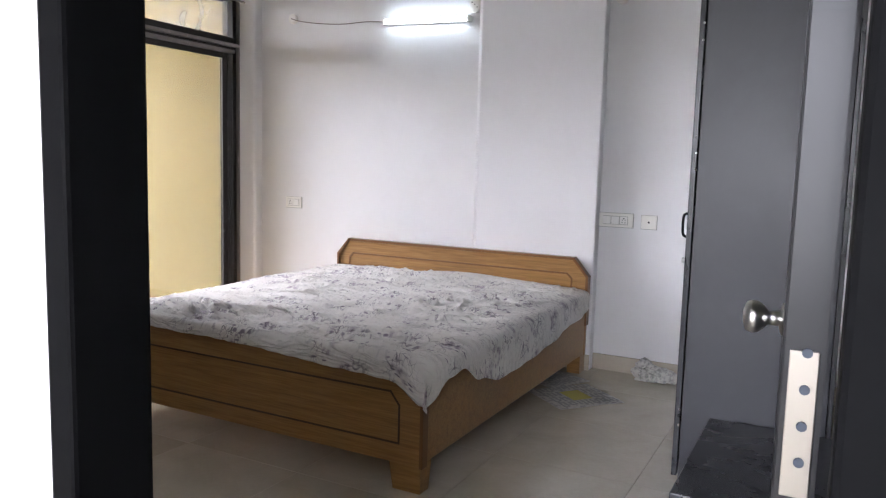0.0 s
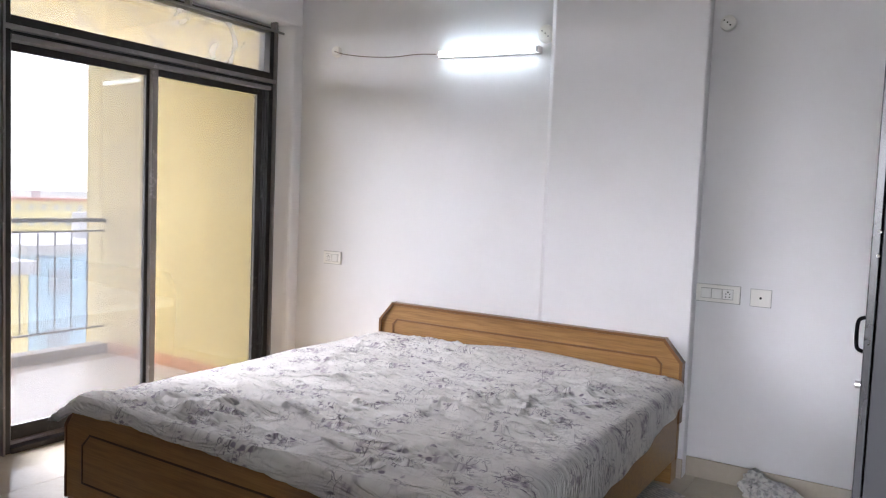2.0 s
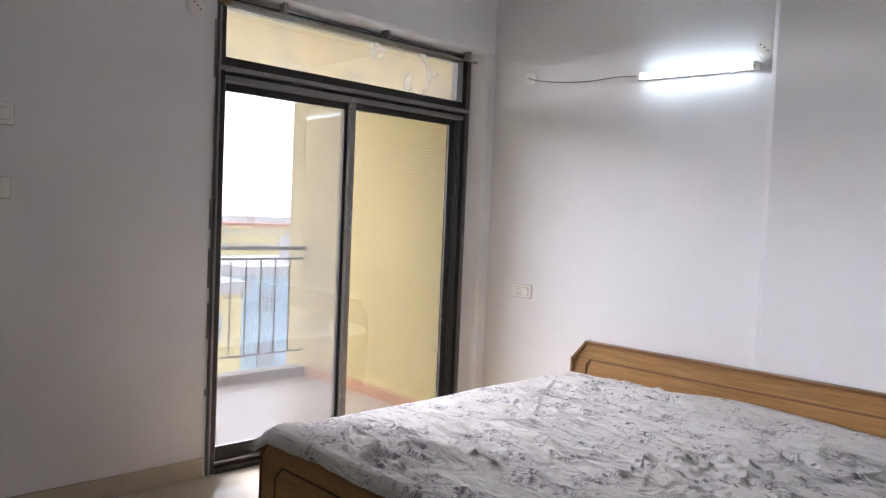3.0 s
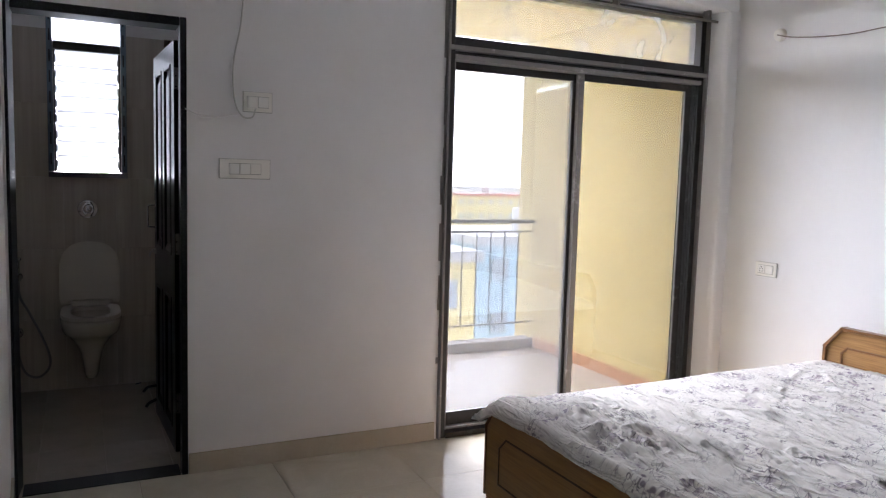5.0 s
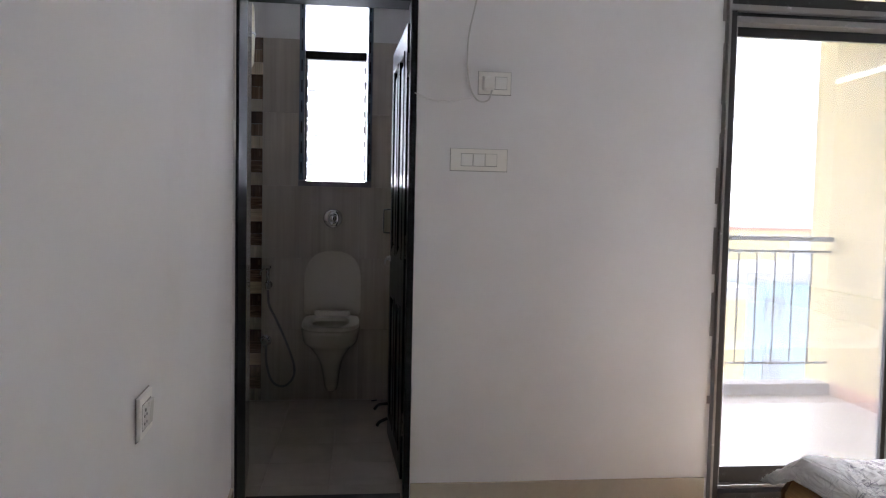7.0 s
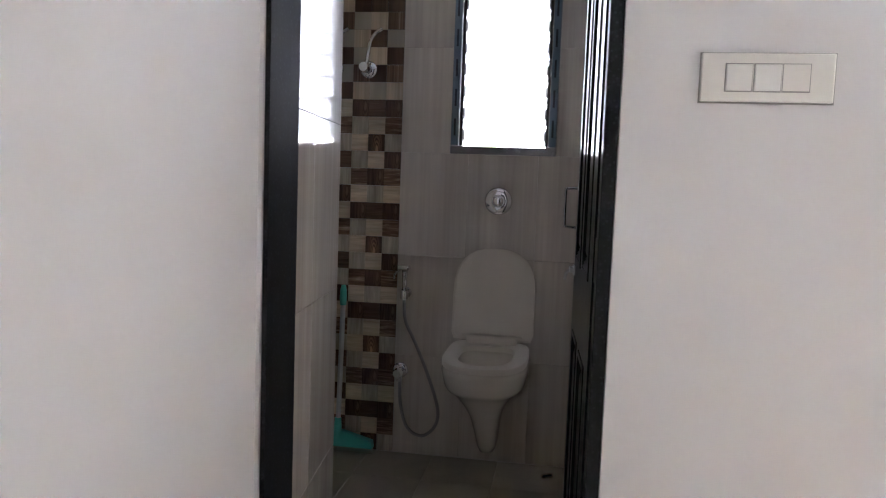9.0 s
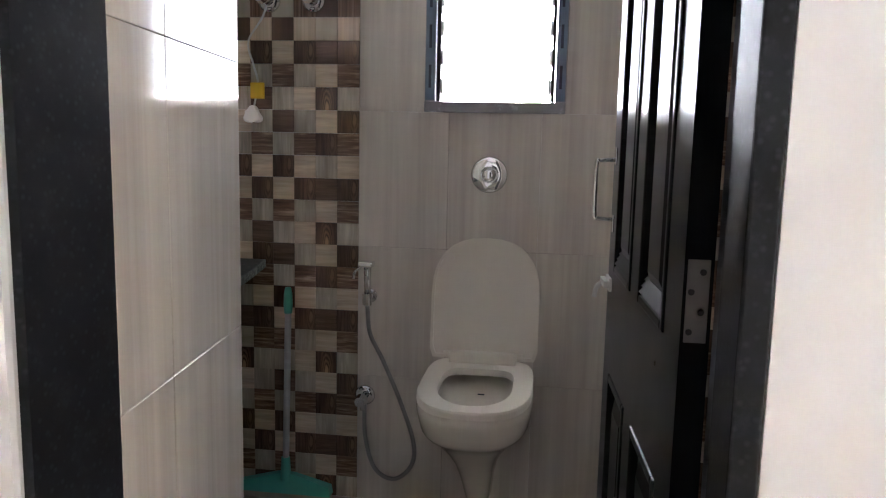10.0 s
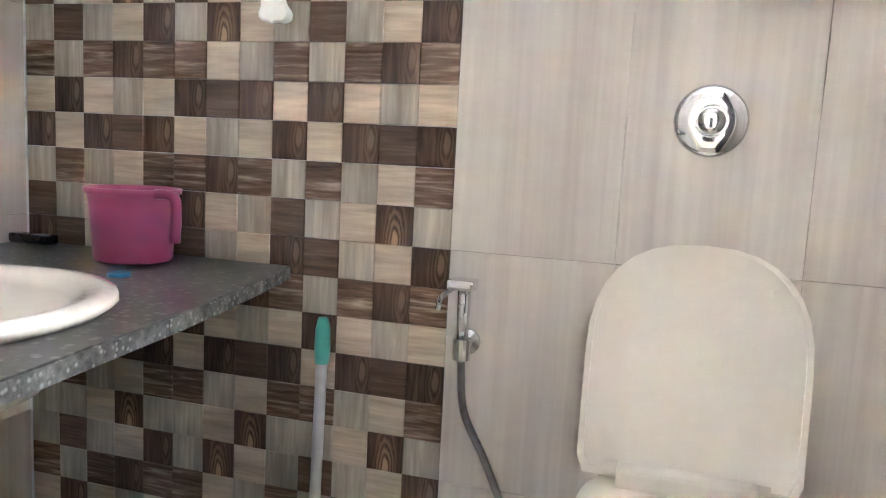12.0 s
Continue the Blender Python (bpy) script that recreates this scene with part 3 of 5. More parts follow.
solid("baseboard_south", south_wall(-3.77, -0.62, 0, 0.098, 0.012, 0.012), M_SKIRT, "beige tile skirting beside the entrance", "skirting")


# ---- doors and windows ----
def bed_outline(x0, x1, z0, z1, cx, cz):
    return [(x0, z0), (x1, z0), (x1, z1 - cz), (x1 - cx, z1), (x0 + cx, z1), (x0, z1 - cz)]


def panel_door(name, width, height, thick, mat, label, rows):
    """A door leaf in its own axes: hinge at x 0, face to -y, with sunk fields and raised middles."""
    d = thing(name, (0, 0, 0), label, "door", kind="structure")
    leaf = bmesh.new()
    side, mid = 0.095, 0.085
    fields = []
    w = (width - 2 * side - mid) / 2
    for z0, z1 in rows:
        for x0 in (side, side + w + mid):
            fields.append((x0, x0 + w, z0, z1))
    xs = [0, side, side + w, side + w + mid, width - side, width]
    zs = sorted({0.0, height} | {z for r in rows for z in r})
    for i in range(5):
        for k in range(len(zs) - 1):
            sunk = any(abs(xs[i] - f[0]) < 1e-4 and f[2] - 1e-4 <= zs[k] and zs[k + 1] <= f[3] + 1e-4 for f in fields)
            d0 = 0.013 if sunk else 0.0
            add_box(leaf, (xs[i], d0, zs[k]), (xs[i + 1], thick - d0, zs[k + 1]))
    part("leaf", leaf, mat, d)
    for x0, x1, z0, z1 in fields:
        mould = bmesh.new()
        b = 0.016
        for a, c in (((x0, -0.004, z0), (x0 + b, 0.013, z1)), ((x1 - b, -0.004, z0), (x1, 0.013, z1)), ((x0 + b, -0.004, z0), (x1 - b, 0.013, z0 + b)), ((x0 + b, -0.004, z1 - b), (x1 - b, 0.013, z1))):
            add_box(mould, a, c, 0.004)
        for q in range(3):
            add_box(mould, (x0 + b, -0.003, -0.002), (x1 - b, 0.003, 0.010), 0.0, pose(0, 0.0 + 0.004 * q, z0 + b + 0.004 + 0.010 * q, -42))
        part("moulding", mould, mat, d)
        # raised middle of the field with sloping edges
        i0, i1 = 0.03, 0.062
        low = [(x0 + i0, 0.013, z0 + i0), (x1 - i0, 0.013, z0 + i0), (x1 - i0, 0.013, z1 - i0), (x0 + i0, 0.013, z1 - i0)]
        high = [(x0 + i1, 0.001, z0 + i1), (x1 - i1, 0.001, z0 + i1), (x1 - i1, 0.001, z1 - i1), (x0 + i1, 0.001, z1 - i1)]
        part("raised_field", loft([low, high]), mat, d)
    return d


# entrance door, standing open into the room
ent = panel_door("door_1", 0.80, 2.05, 0.033, M_DOOR, "dark grey panelled entrance door standing open", ((0.12, 0.72), (0.90, 1.95)))
# the leaf's front face looks to the left of the walker
ent.matrix_world = pose(0.323, 1.372, 0.01) @ Matrix(((-0.0413, 0.9991, 0, 0), (0.9991, 0.0413, 0, 0), (0, 0, 1, 0), (0, 0, 0, 1)))
knob = part("door_knob", lathe([(0.0, 0), (0.034, 0.0), (0.034, 0.005), (0.028, 0.012), (0.013, 0.016), (0.012, 0.034), (0.020, 0.040), (0.028, 0.050), (0.030, 0.060), (0.026, 0.071), (0.012, 0.076), (0.0, 0.0765)], pose(0.735, 0.0, 0.985, 90)), M_STEEL, ent, "brushed steel knob", True)
hl = part("hinge", box((-0.004, 0.004, 0.957), (-0.0005, 0.028, 1.090), 0.001), M_OLDSTEEL, ent, "worn steel hinge")
for k in range(4):
    part("screw", cyl((-0.006, 0.018, 0.99 + 0.033 * k), (-0.0035, 0.018, 0.99 + 0.033 * k), 0.0045, n=10), M_INK, hl)

fr = thing("trim_door_frame", (0, 0, 0), "dark painted wooden frame round the entrance", "door frame", kind="structure")
for a, b in (((-0.454, 1.20, 0), (-0.41, 1.315, 2.12)), ((0.365, 1.24, 0), (0.44, 1.33, 2.12)), ((-0.41, 1.21, 2.08), (0.365, 1.32, 2.12))):
    part("jamb", box(a, b, 0.006), M_JAMB, fr)
for a, b in (((-0.555, 1.317, 0), (-0.515, 1.392, 2.12)), ((0.385, 1.332, 0), (0.44, 1.43, 2.12)), ((-0.515, 1.322, 2.10), (0.385, 1.40, 2.12))):
    part("rebate", box(a, b, 0.004), M_JAMB, fr)
part("strike_plate", box((-0.5145, 1.335, 0.95), (-0.511, 1.385, 1.06), 0.001), M_OLDSTEEL, fr, "worn steel strike plate")
solid("wall_hall_nib", box((-0.56, 1.207, 0), (-0.455, 1.31, 2.118)), M_WALL, "white hall wall beside the entrance frame", "wall")
solid("trim_plaster_edge", box((-0.605, 1.394, 0), (-0.557, 1.43, 2.12), 0.004), M_WALL, "grey plaster edge beside the entrance frame", "trim")

# bathroom door frame of black granite
gf = thing("trim_bath_frame", (0, 0, 0), "black granite frame round the bathroom door", "door frame", kind="structure")
part("jamb", slab([(-3.925, 1.215), (-3.786, 1.249), (XW + 0.006, 1.2505), (XW + 0.003, 1.2595), (-3.925, 1.271)], ZB, 2.10), M_GRANITE, gf)
solid("trim_bath_plaster", slab([(-3.92, 1.20), (XW + 0.002, 1.205), (XW + 0.003, 1.244), (-3.789, 1.2472), (-3.92, 1.2135)], 0.0, 2.10), M_WALL, "white plaster edge beside the granite frame", "trim")
part("jamb", box((-3.862, 1.930, ZB), (XW + 0.006, 1.957, 2.10), 0.003), M_GRANITE, gf)
part("lining", slab([(-4.0635, 1.9712), (-3.864, 1.944), (-3.864, 1.9565), (-3.9225, 1.9575), (-3.9225, 2.012), (-4.0635, 2.012)], ZB, 2.10), M_WCDOOR, gf, "black painted wooden door lining")
part("head", box((-3.925, 1.273, 2.062), (XW + 0.006, 1.928, 2.10), 0.003), M_GRANITE, gf)
part("threshold", box((-3.925, 1.274, ZB), (XW + 0.002, 1.928, 0.004), 0.003), M_GRANITE, gf)

wcd = panel_door("door_2", 0.705, 2.03, 0.036, M_WCDOOR, "black panelled bathroom door standing open inwards", ((0.10, 0.773), (0.985, 1.93)))
# the face seen looks along -y, the leaf runs from the hinge towards the window wall
wcd.matrix_world = pose(-4.066, 1.933, 0.012) @ Matrix(((-0.99907, 0.0432, 0, 0), (-0.0432, -0.99907, 0, 0), (0, 0, 1, 0), (0, 0, 0, 1))) @ Matrix.Diagonal((1, -1, 1, 1))
h = part("pull_handle", tube([(0.668, -0.004, 1.088), (0.668, -0.034, 1.090), (0.668, -0.040, 1.096), (0.668, -0.041, 1.15), (0.668, -0.040, 1.206), (0.668, -0.034, 1.211), (0.668, -0.004, 1.213)], 0.0046, 6), M_CHROME, wcd, "chrome pull handle", True)
for z in (1.080, 1.221):
    part("handle_plate", box((0.656, -0.004, z - 0.018), (0.680, 0.0, z + 0.018), 0.002), M_CHROME, h)
l = part("bolt", box((0.640, -0.006, 0.938), (0.704, 0.0, 0.966), 0.002), M_STEEL, wcd, "steel sliding bolt")
part("bolt_bar", box((0.640, -0.017, 0.946), (0.712, -0.006, 0.960), 0.002), M_STEEL, l)
part("bolt_knob", tube([(0.685, -0.014, 0.950), (0.687, -0.026, 0.940), (0.688, -0.030, 0.918)], 0.0055, 6), M_STEEL, l)
part("stopper", tube([(0.66, -0.002, 0.17), (0.66, -0.05, 0.165), (0.66, -0.075, 0.14)], 0.008, 5), M_BLACK, wcd)
part("stopper", tube([(0.66, -0.002, 0.09), (0.66, -0.045, 0.07), (0.66, -0.06, 0.05)], 0.009, 5), M_BLACK, wcd)
for z in (0.25, 1.05, 1.85):
    h = part("hinge", box((-0.003, 0.004, z - 0.052), (-0.0002, 0.031, z + 0.052), 0.001), M_DARKSTEEL, wcd, "worn steel hinge")
    for k in range(4):
        part("screw", cyl((-0.005, 0.009 + 0.013 * (k % 2), z - 0.038 + 0.025 * k), (-0.002, 0.009 + 0.013 * (k % 2), z - 0.038 + 0.025 * k), 0.0042, n=10), M_BLACK, h)

# balcony sliding door
bd = thing("window_1", (0, 0, 0), "dark aluminium sliding balcony door with a fixed transom", "balcony door", kind="structure")
Y0, Y1, ZT = 3.255, 5.072, 2.465
for name, a, b, mat in (
    ("frame_side", (-3.905, Y0, 0), (-3.765, Y0 + 0.012, ZT), M_ALUGREY),
    ("frame_side", (-3.905, Y0 + 0.013, 0), (-3.785, Y0 + 0.045, ZT), M_ALU),
    ("frame_side", (-3.905, Y1 - 0.012, 0), (-3.775, Y1, ZT), M_ALUGREY),
    ("frame_side", (-3.905, Y1 - 0.050, 0), (-3.80, Y1 - 0.013, ZT), M_ALU),
    ("frame_head", (-3.905, Y0 + 0.046, ZT - 0.03), (-3.79, Y1 - 0.051, ZT), M_ALU),
    ("transom_bar", (-3.905, Y0 + 0.046, 2.118), (-3.785, Y1 - 0.051, 2.162), M_ALU),
    ("transom_bar", (-3.905, Y0 + 0.014, 2.092), (-3.770, Y1 - 0.014, 2.116), M_ALUGREY),
    ("transom_bar", (-3.905, Y0 + 0.046, 2.072), (-3.80, Y1 - 0.051, 2.090), M_ALU),
    ("transom_bar", (-3.905, Y0 + 0.046, 2.045), (-3.778, Y1 - 0.051, 2.070), M_ALUGREY),
    ("sill", (-3.905, Y0 + 0.046, 0.0), (-3.775, Y1 - 0.051, 0.028), M_ALU),
    ("track", (-3.835, Y0 + 0.046, 0.029), (-3.828, Y1 - 0.051, 0.042), M_ALUGREY),
    ("track", (-3.875, Y0 + 0.046, 0.029), (-3.868, Y1 - 0.051, 0.042), M_ALUGREY),
):
    part(name, box(a, b, 0.002), mat, bd)
part("transom_pane", box((-3.855, Y0 + 0.046, 2.163), (-3.85, Y1 - 0.051, ZT - 0.031)), M_DIRTYGLASS, bd, "smeared fixed transom glass").visible_shadow = False


def sash(y0, y1, x, face, glass, label):
    s = part("sash", box((x - 0.015, y0, 0.045), (x + 0.015, y0 + 0.038, 2.043), 0.002), face[0], bd, label)
    part("stile", box((x - 0.015, y1 - 0.045, 0.045), (x + 0.015, y1, 2.043), 0.002), face[1], s)
    part("rail", box((x - 0.015, y0 + 0.039, 0.045), (x + 0.015, y1 - 0.046, 0.118), 0.002), M_ALU, s)
    part("rail", box((x - 0.015, y0 + 0.039, 2.003), (x + 0.015, y1 - 0.046, 2.043), 0.002), M_ALU, s)
    part("pane", box((x - 0.002, y0 + 0.039, 0.119), (x + 0.002, y1 - 0.046, 2.002)), glass, s).visible_shadow = False
    return s


s1 = sash(3.302, 4.150, -3.868, (M_ALUGREY, M_ALU), M_HAZYGLASS, "dark sliding sash with dusty glass that carries the outdoor haze")
# This half is taken as open; its dark pane is added to dim the view.
s2 = sash(4.118, 4.975, -3.828, (M_ALUGREY, M_ALU), M_GLASS, "grey sliding sash with an added pane tinted to dim the view")
part("lock", box((-3.862, 3.305, 0.98), (-3.835, 3.33, 1.16), 0.004), M_BLACK, s1, "black sash lock")
for k in range(3):
    part("side_channel", box((-3.86, 4.978 + 0.016 * k, 0.03), (-3.80 + 0.006 * k, 4.986 + 0.016 * k, 2.043), 0.001), M_ALU, bd)
# chipped plaster along the frame
random.seed(5)
chip = bmesh.new()
z = 0.05
while z < 2.35:
    hgt = random.uniform(0.03, 0.16)
    if random.random() < 0.72:
        wd = random.uniform(0.004, 0.02)
        add_box(chip, (XW - 0.004, Y0 - wd, z), (XW + 0.002, Y0 + 0.001, z + hgt))
    z += hgt
solid("trim_chipped_plaster", chip, M_PINKPLASTER, "chipped plaster edge along the balcony door", "trim")
rod = thing("curtain_rail", (-3.72, 4.2, 2.418), "thin white curtain rail under the beam", "curtain rail")
part("rail", cyl((-0.005, -0.95, 0.008), (-0.005, 0.872, 0.008), 0.008, n=12), M_ALUGREY, rod)
for y in (-0.6, 0.1, 0.8):
    part("bracket", box((-0.045, y - 0.01, 0.012), (0.004, y + 0.01, 0.0695), 0.002), M_ALUGREY, rod)
part("end_bracket", box((-0.03, -0.955, -0.012), (0.012, -0.915, 0.0695), 0.004), M_BRASS, rod, "tarnished brass end bracket")
part("end_knob", lathe([(0, 0), (0.012, 0.002), (0.016, 0.012), (0.012, 0.022), (0, 0.026)], pose(-0.005, -0.955, 0.008, 90)), M_BRASS, rod, "tarnished brass end knob", True)

# bathroom window
bw = thing("window_2", (0, 0, 0), "aluminium louvred bathroom window with frosted glass", "window", kind="structure")
xw = XB + 0.006
y0, y1, z0, z1 = FR
for name, a, b, mat in (
    ("window_frame", (xw - 0.06, y0, z0 + 0.037), (xw + 0.022, y0 + 0.036, z1), M_ALUWIN),
    ("window_frame", (xw - 0.06, y1 - 0.036, z0 + 0.037), (xw + 0.022, y1, z1), M_ALUWIN),
    ("window_sill", (xw - 0.06, y0, z0), (xw + 0.028, y1, z0 + 0.036), M_ALUWIN),
    ("window_frame", (xw - 0.06, y0 + 0.037, z1 - 0.05), (xw + 0.022, y1 - 0.037, z1), M_ALUWIN),
    ("crossbar", (xw - 0.06, y0 + 0.037, 2.172), (xw + 0.012, y1 - 0.037, 2.224), M_ALU),
    ("louvre_channel", (xw - 0.045, y0 + 0.037, z0 + 0.037), (xw + 0.006, y0 + 0.050, 2.171), M_ALU),
    ("louvre_channel", (xw - 0.045, y1 - 0.050, z0 + 0.037), (xw + 0.006, y1 - 0.037, 2.171), M_ALU),
):
    part(name, box(a, b, 0.002), mat, bw)
for yy in (y0 + 0.003, y1 - 0.033):
    f = part("protective_film", box((xw + 0.0225, yy, z0 + 0.04), (xw + 0.0235, yy + 0.030, z1 - 0.01)), M_TAPE, bw, "blue-grey protective film with unreadable print")
    for k in range(9):
        part("print_bar", box((xw + 0.0237, yy + 0.010, z0 + 0.08 + 0.13 * k), (xw + 0.0241, yy + 0.019, z0 + 0.155 + 0.13 * k)), M_INK, f)
for k in range(8):
    zz = z0 + 0.042 + 0.0955 * k
    part("louvre", box((-0.002, y0 + 0.051, 0.0), (0.003, y1 - 0.051, 0.103), 0.0, pose(xw - 0.03, 0, zz, 0, 9, 0)), M_FROST, bw, "frosted glass louvre")
    part("louvre_edge", box((xw - 0.0285, y0 + 0.052, zz - 0.0005), (xw - 0.0245, y1 - 0.052, zz + 0.0035)), M_LOUVREEDGE, bw)
    for ys in (y0 + 0.050, y1 - 0.058):
        part("louvre_clip", box((xw - 0.02, ys, zz + 0.02), (xw - 0.004, ys + 0.008, zz + 0.07), 0.002), M_STEEL, bw)
part("upper_pane", box((xw - 0.03, y0 + 0.037, 2.225), (xw - 0.025, y1 - 0.037, z1 - 0.051)), M_FROST, bw, "frosted upper pane")


# ---- bedroom things ----
def board(outline_xz, y0, y1, bevel=0.006):
    """A board standing across the room: outline in x and z, between two depths."""
    bm = slab([(x, z) for x, z in outline_xz], 0, y1 - y0, 0)
    bmesh.ops.transform(bm, matrix=Matrix(((1, 0, 0, 0), (0, 0, 1, y0), (0, 1, 0, 0), (0, 0, 0, 1))), verts=bm.verts[:])
    bmesh.ops.recalc_face_normals(bm, faces=bm.faces[:])
    bmesh.ops.bevel(bm, geom=bm.edges[:], offset=bevel, segments=2, profile=0.6, affect="EDGES")
    return bm


def strip(pts, y0, y1, w):
    """Mouldings along a line in x and z, each stretch a small bar."""
    bm = bmesh.new()
    for (xa, za), (xb, zb) in zip(pts, pts[1:]):
        d = Vector((xb - xa, 0, zb - za))
        m = Matrix.Translation((xa, 0, za)) @ Matrix.Rotation(-math.atan2(d.z, d.x), 4, "Y")
        add_box(bm, (-w / 2, y0, -w / 2), (d.length + w / 2, y1, w / 2), 0.002, m)
    return bm


bed = thing("bed", (-1.9, 4.0, 0), "teak-coloured wooden double bed with chamfered boards", "bed")
OFF = Vector((-1.9, 4.0, 0))


def bedpart(name, bm, mat, label=""):
    bmesh.ops.translate(bm, verts=bm.verts[:], vec=-OFF)
    return part(name, bm, mat, bed, label)


XL, XR = -2.835, -0.965
hbo = bedpart("headboard", board(bed_outline(XL + 0.015, XR, 0.10, 0.70, 0.09, 0.105), 5.062, 5.10), M_WOOD)
cap = [(XL + 0.015, 0.30), (XL + 0.015, 0.595), (XL + 0.105, 0.70), (XR - 0.09, 0.70), (XR, 0.595), (XR, 0.30)]
bm = strip(cap, 5.050, 5.103, 0.016)
bmesh.ops.translate(bm, verts=bm.verts[:], vec=-OFF)
part("edge_moulding", bm, M_EDGE, hbo, "dark edge moulding")
bm = strip([(XL + 0.11, 0.5), (XL + 0.11, 0.575), (XL + 0.14, 0.605), (XR - 0.13, 0.605), (XR - 0.10, 0.575), (XR - 0.10, 0.5)], 5.057, 5.064, 0.010)
bmesh.ops.translate(bm, verts=bm.verts[:], vec=-OFF)
part("groove_moulding", bm, M_EDGE, hbo)
fbo = bedpart("footboard", board(bed_outline(XL - 0.02, XR, 0.105, 0.515, 0.085, 0.115), 3.03, 3.065), M_WOOD)
bm = strip([(XL - 0.02, 0.11), (XL - 0.02, 0.40), (XL + 0.065, 0.515), (XR - 0.085, 0.515), (XR, 0.40), (XR, 0.11)], 3.026, 3.07, 0.014)
bmesh.ops.translate(bm, verts=bm.verts[:], vec=-OFF)
part("edge_moulding", bm, M_EDGE, fbo, "dark edge moulding")
a, b, c, d = XL + 0.09, XR - 0.10, 0.185, 0.385
# groove drawn as thin dark brown strips
bm = strip([(a + 0.03, c), (b, c), (b, d - 0.05), (b - 0.04, d), (a + 0.05, d), (a, d - 0.05), (a, c), (a + 0.03, c)], 3.0275, 3.0315, 0.008)
bmesh.ops.translate(bm, verts=bm.verts[:], vec=-OFF)
part("groove", bm, M_GROOVE, fbo, "dark routed groove")
bedpart("side_board", box((XR - 0.03, 3.066, 0.115), (XR - 0.002, 5.061, 0.455), 0.004), M_WOOD)
bedpart("side_board", box((XL + 0.002, 3.066, 0.115), (XL + 0.03, 5.061, 0.455), 0.004), M_WOOD)
bedpart("deck", box((XL + 0.031, 3.068, 0.40), (XR - 0.031, 5.06, 0.45), 0.003), M_WOOD)
for x0, x1 in ((XR - 0.145, XR - 0.004), (XL - 0.012, XL + 0.13)):
    t = 0.02
    bedpart("leg", loft([[(x0 + (t if x0 > -2 else 0), 3.034, 0), (x1 - (0 if x0 > -2 else t), 3.034, 0), (x1 - (0 if x0 > -2 else t), 3.10, 0), (x0 + (t if x0 > -2 else 0), 3.10, 0)], [(x0, 3.034, 0.112), (x1, 3.034, 0.112), (x1, 3.12, 0.112), (x0, 3.12, 0.112)]]), M_WOOD)
    bedpart("leg", box((x0 + 0.06, 5.0, 0), (x1, 5.1, 0.113), 0.004), M_WOOD)
bedpart("middle_foot", box((XR - 0.20, 3.90, 0), (XR - 0.14, 4.00, 0.399), 0.004), M_WOOD)
bedpart("middle_foot", box((XL + 0.14, 3.90, 0), (XL + 0.20, 4.00, 0.399), 0.004), M_WOOD)
mat_ = solid("mattress", box((XL + 0.035, 3.072, 0.452), (XR - 0.035, 5.045, 0.492), 0.02), M_SHEET, "thin mattress under the flowered sheet", "mattress", kind="thing")


# the flowered sheet, pulled about and hanging over the foot and the side
def hang_side(y):
    knots = ((2.95, 0.10), (3.07, 0.125), (3.20, 0.08), (3.32, 0.065), (3.48, 0.15), (3.70, 0.205), (3.95, 0.20), (4.29, 0.175), (4.7, 0.14), (5.0, 0.115), (5.05, 0.10))
    for (ya, ha), (yb, hb_) in zip(knots, knots[1:]):
        if y <= yb:
            t = max(0, min(1, (y - ya) / (yb - ya)))
            t = t * t * (3 - 2 * t)
            return ha + (hb_ - ha) * t
    return knots[-1][1]


def hang_foot(x):
    t = (x - XL) / (XR - XL)
    return 0.045 + 0.060 * max(0, (t - 0.45) / 0.55) ** 1.3 + 0.005 * math.sin(19 * t) * (1 - t) + 0.07 * max(0, 0.1 - t)


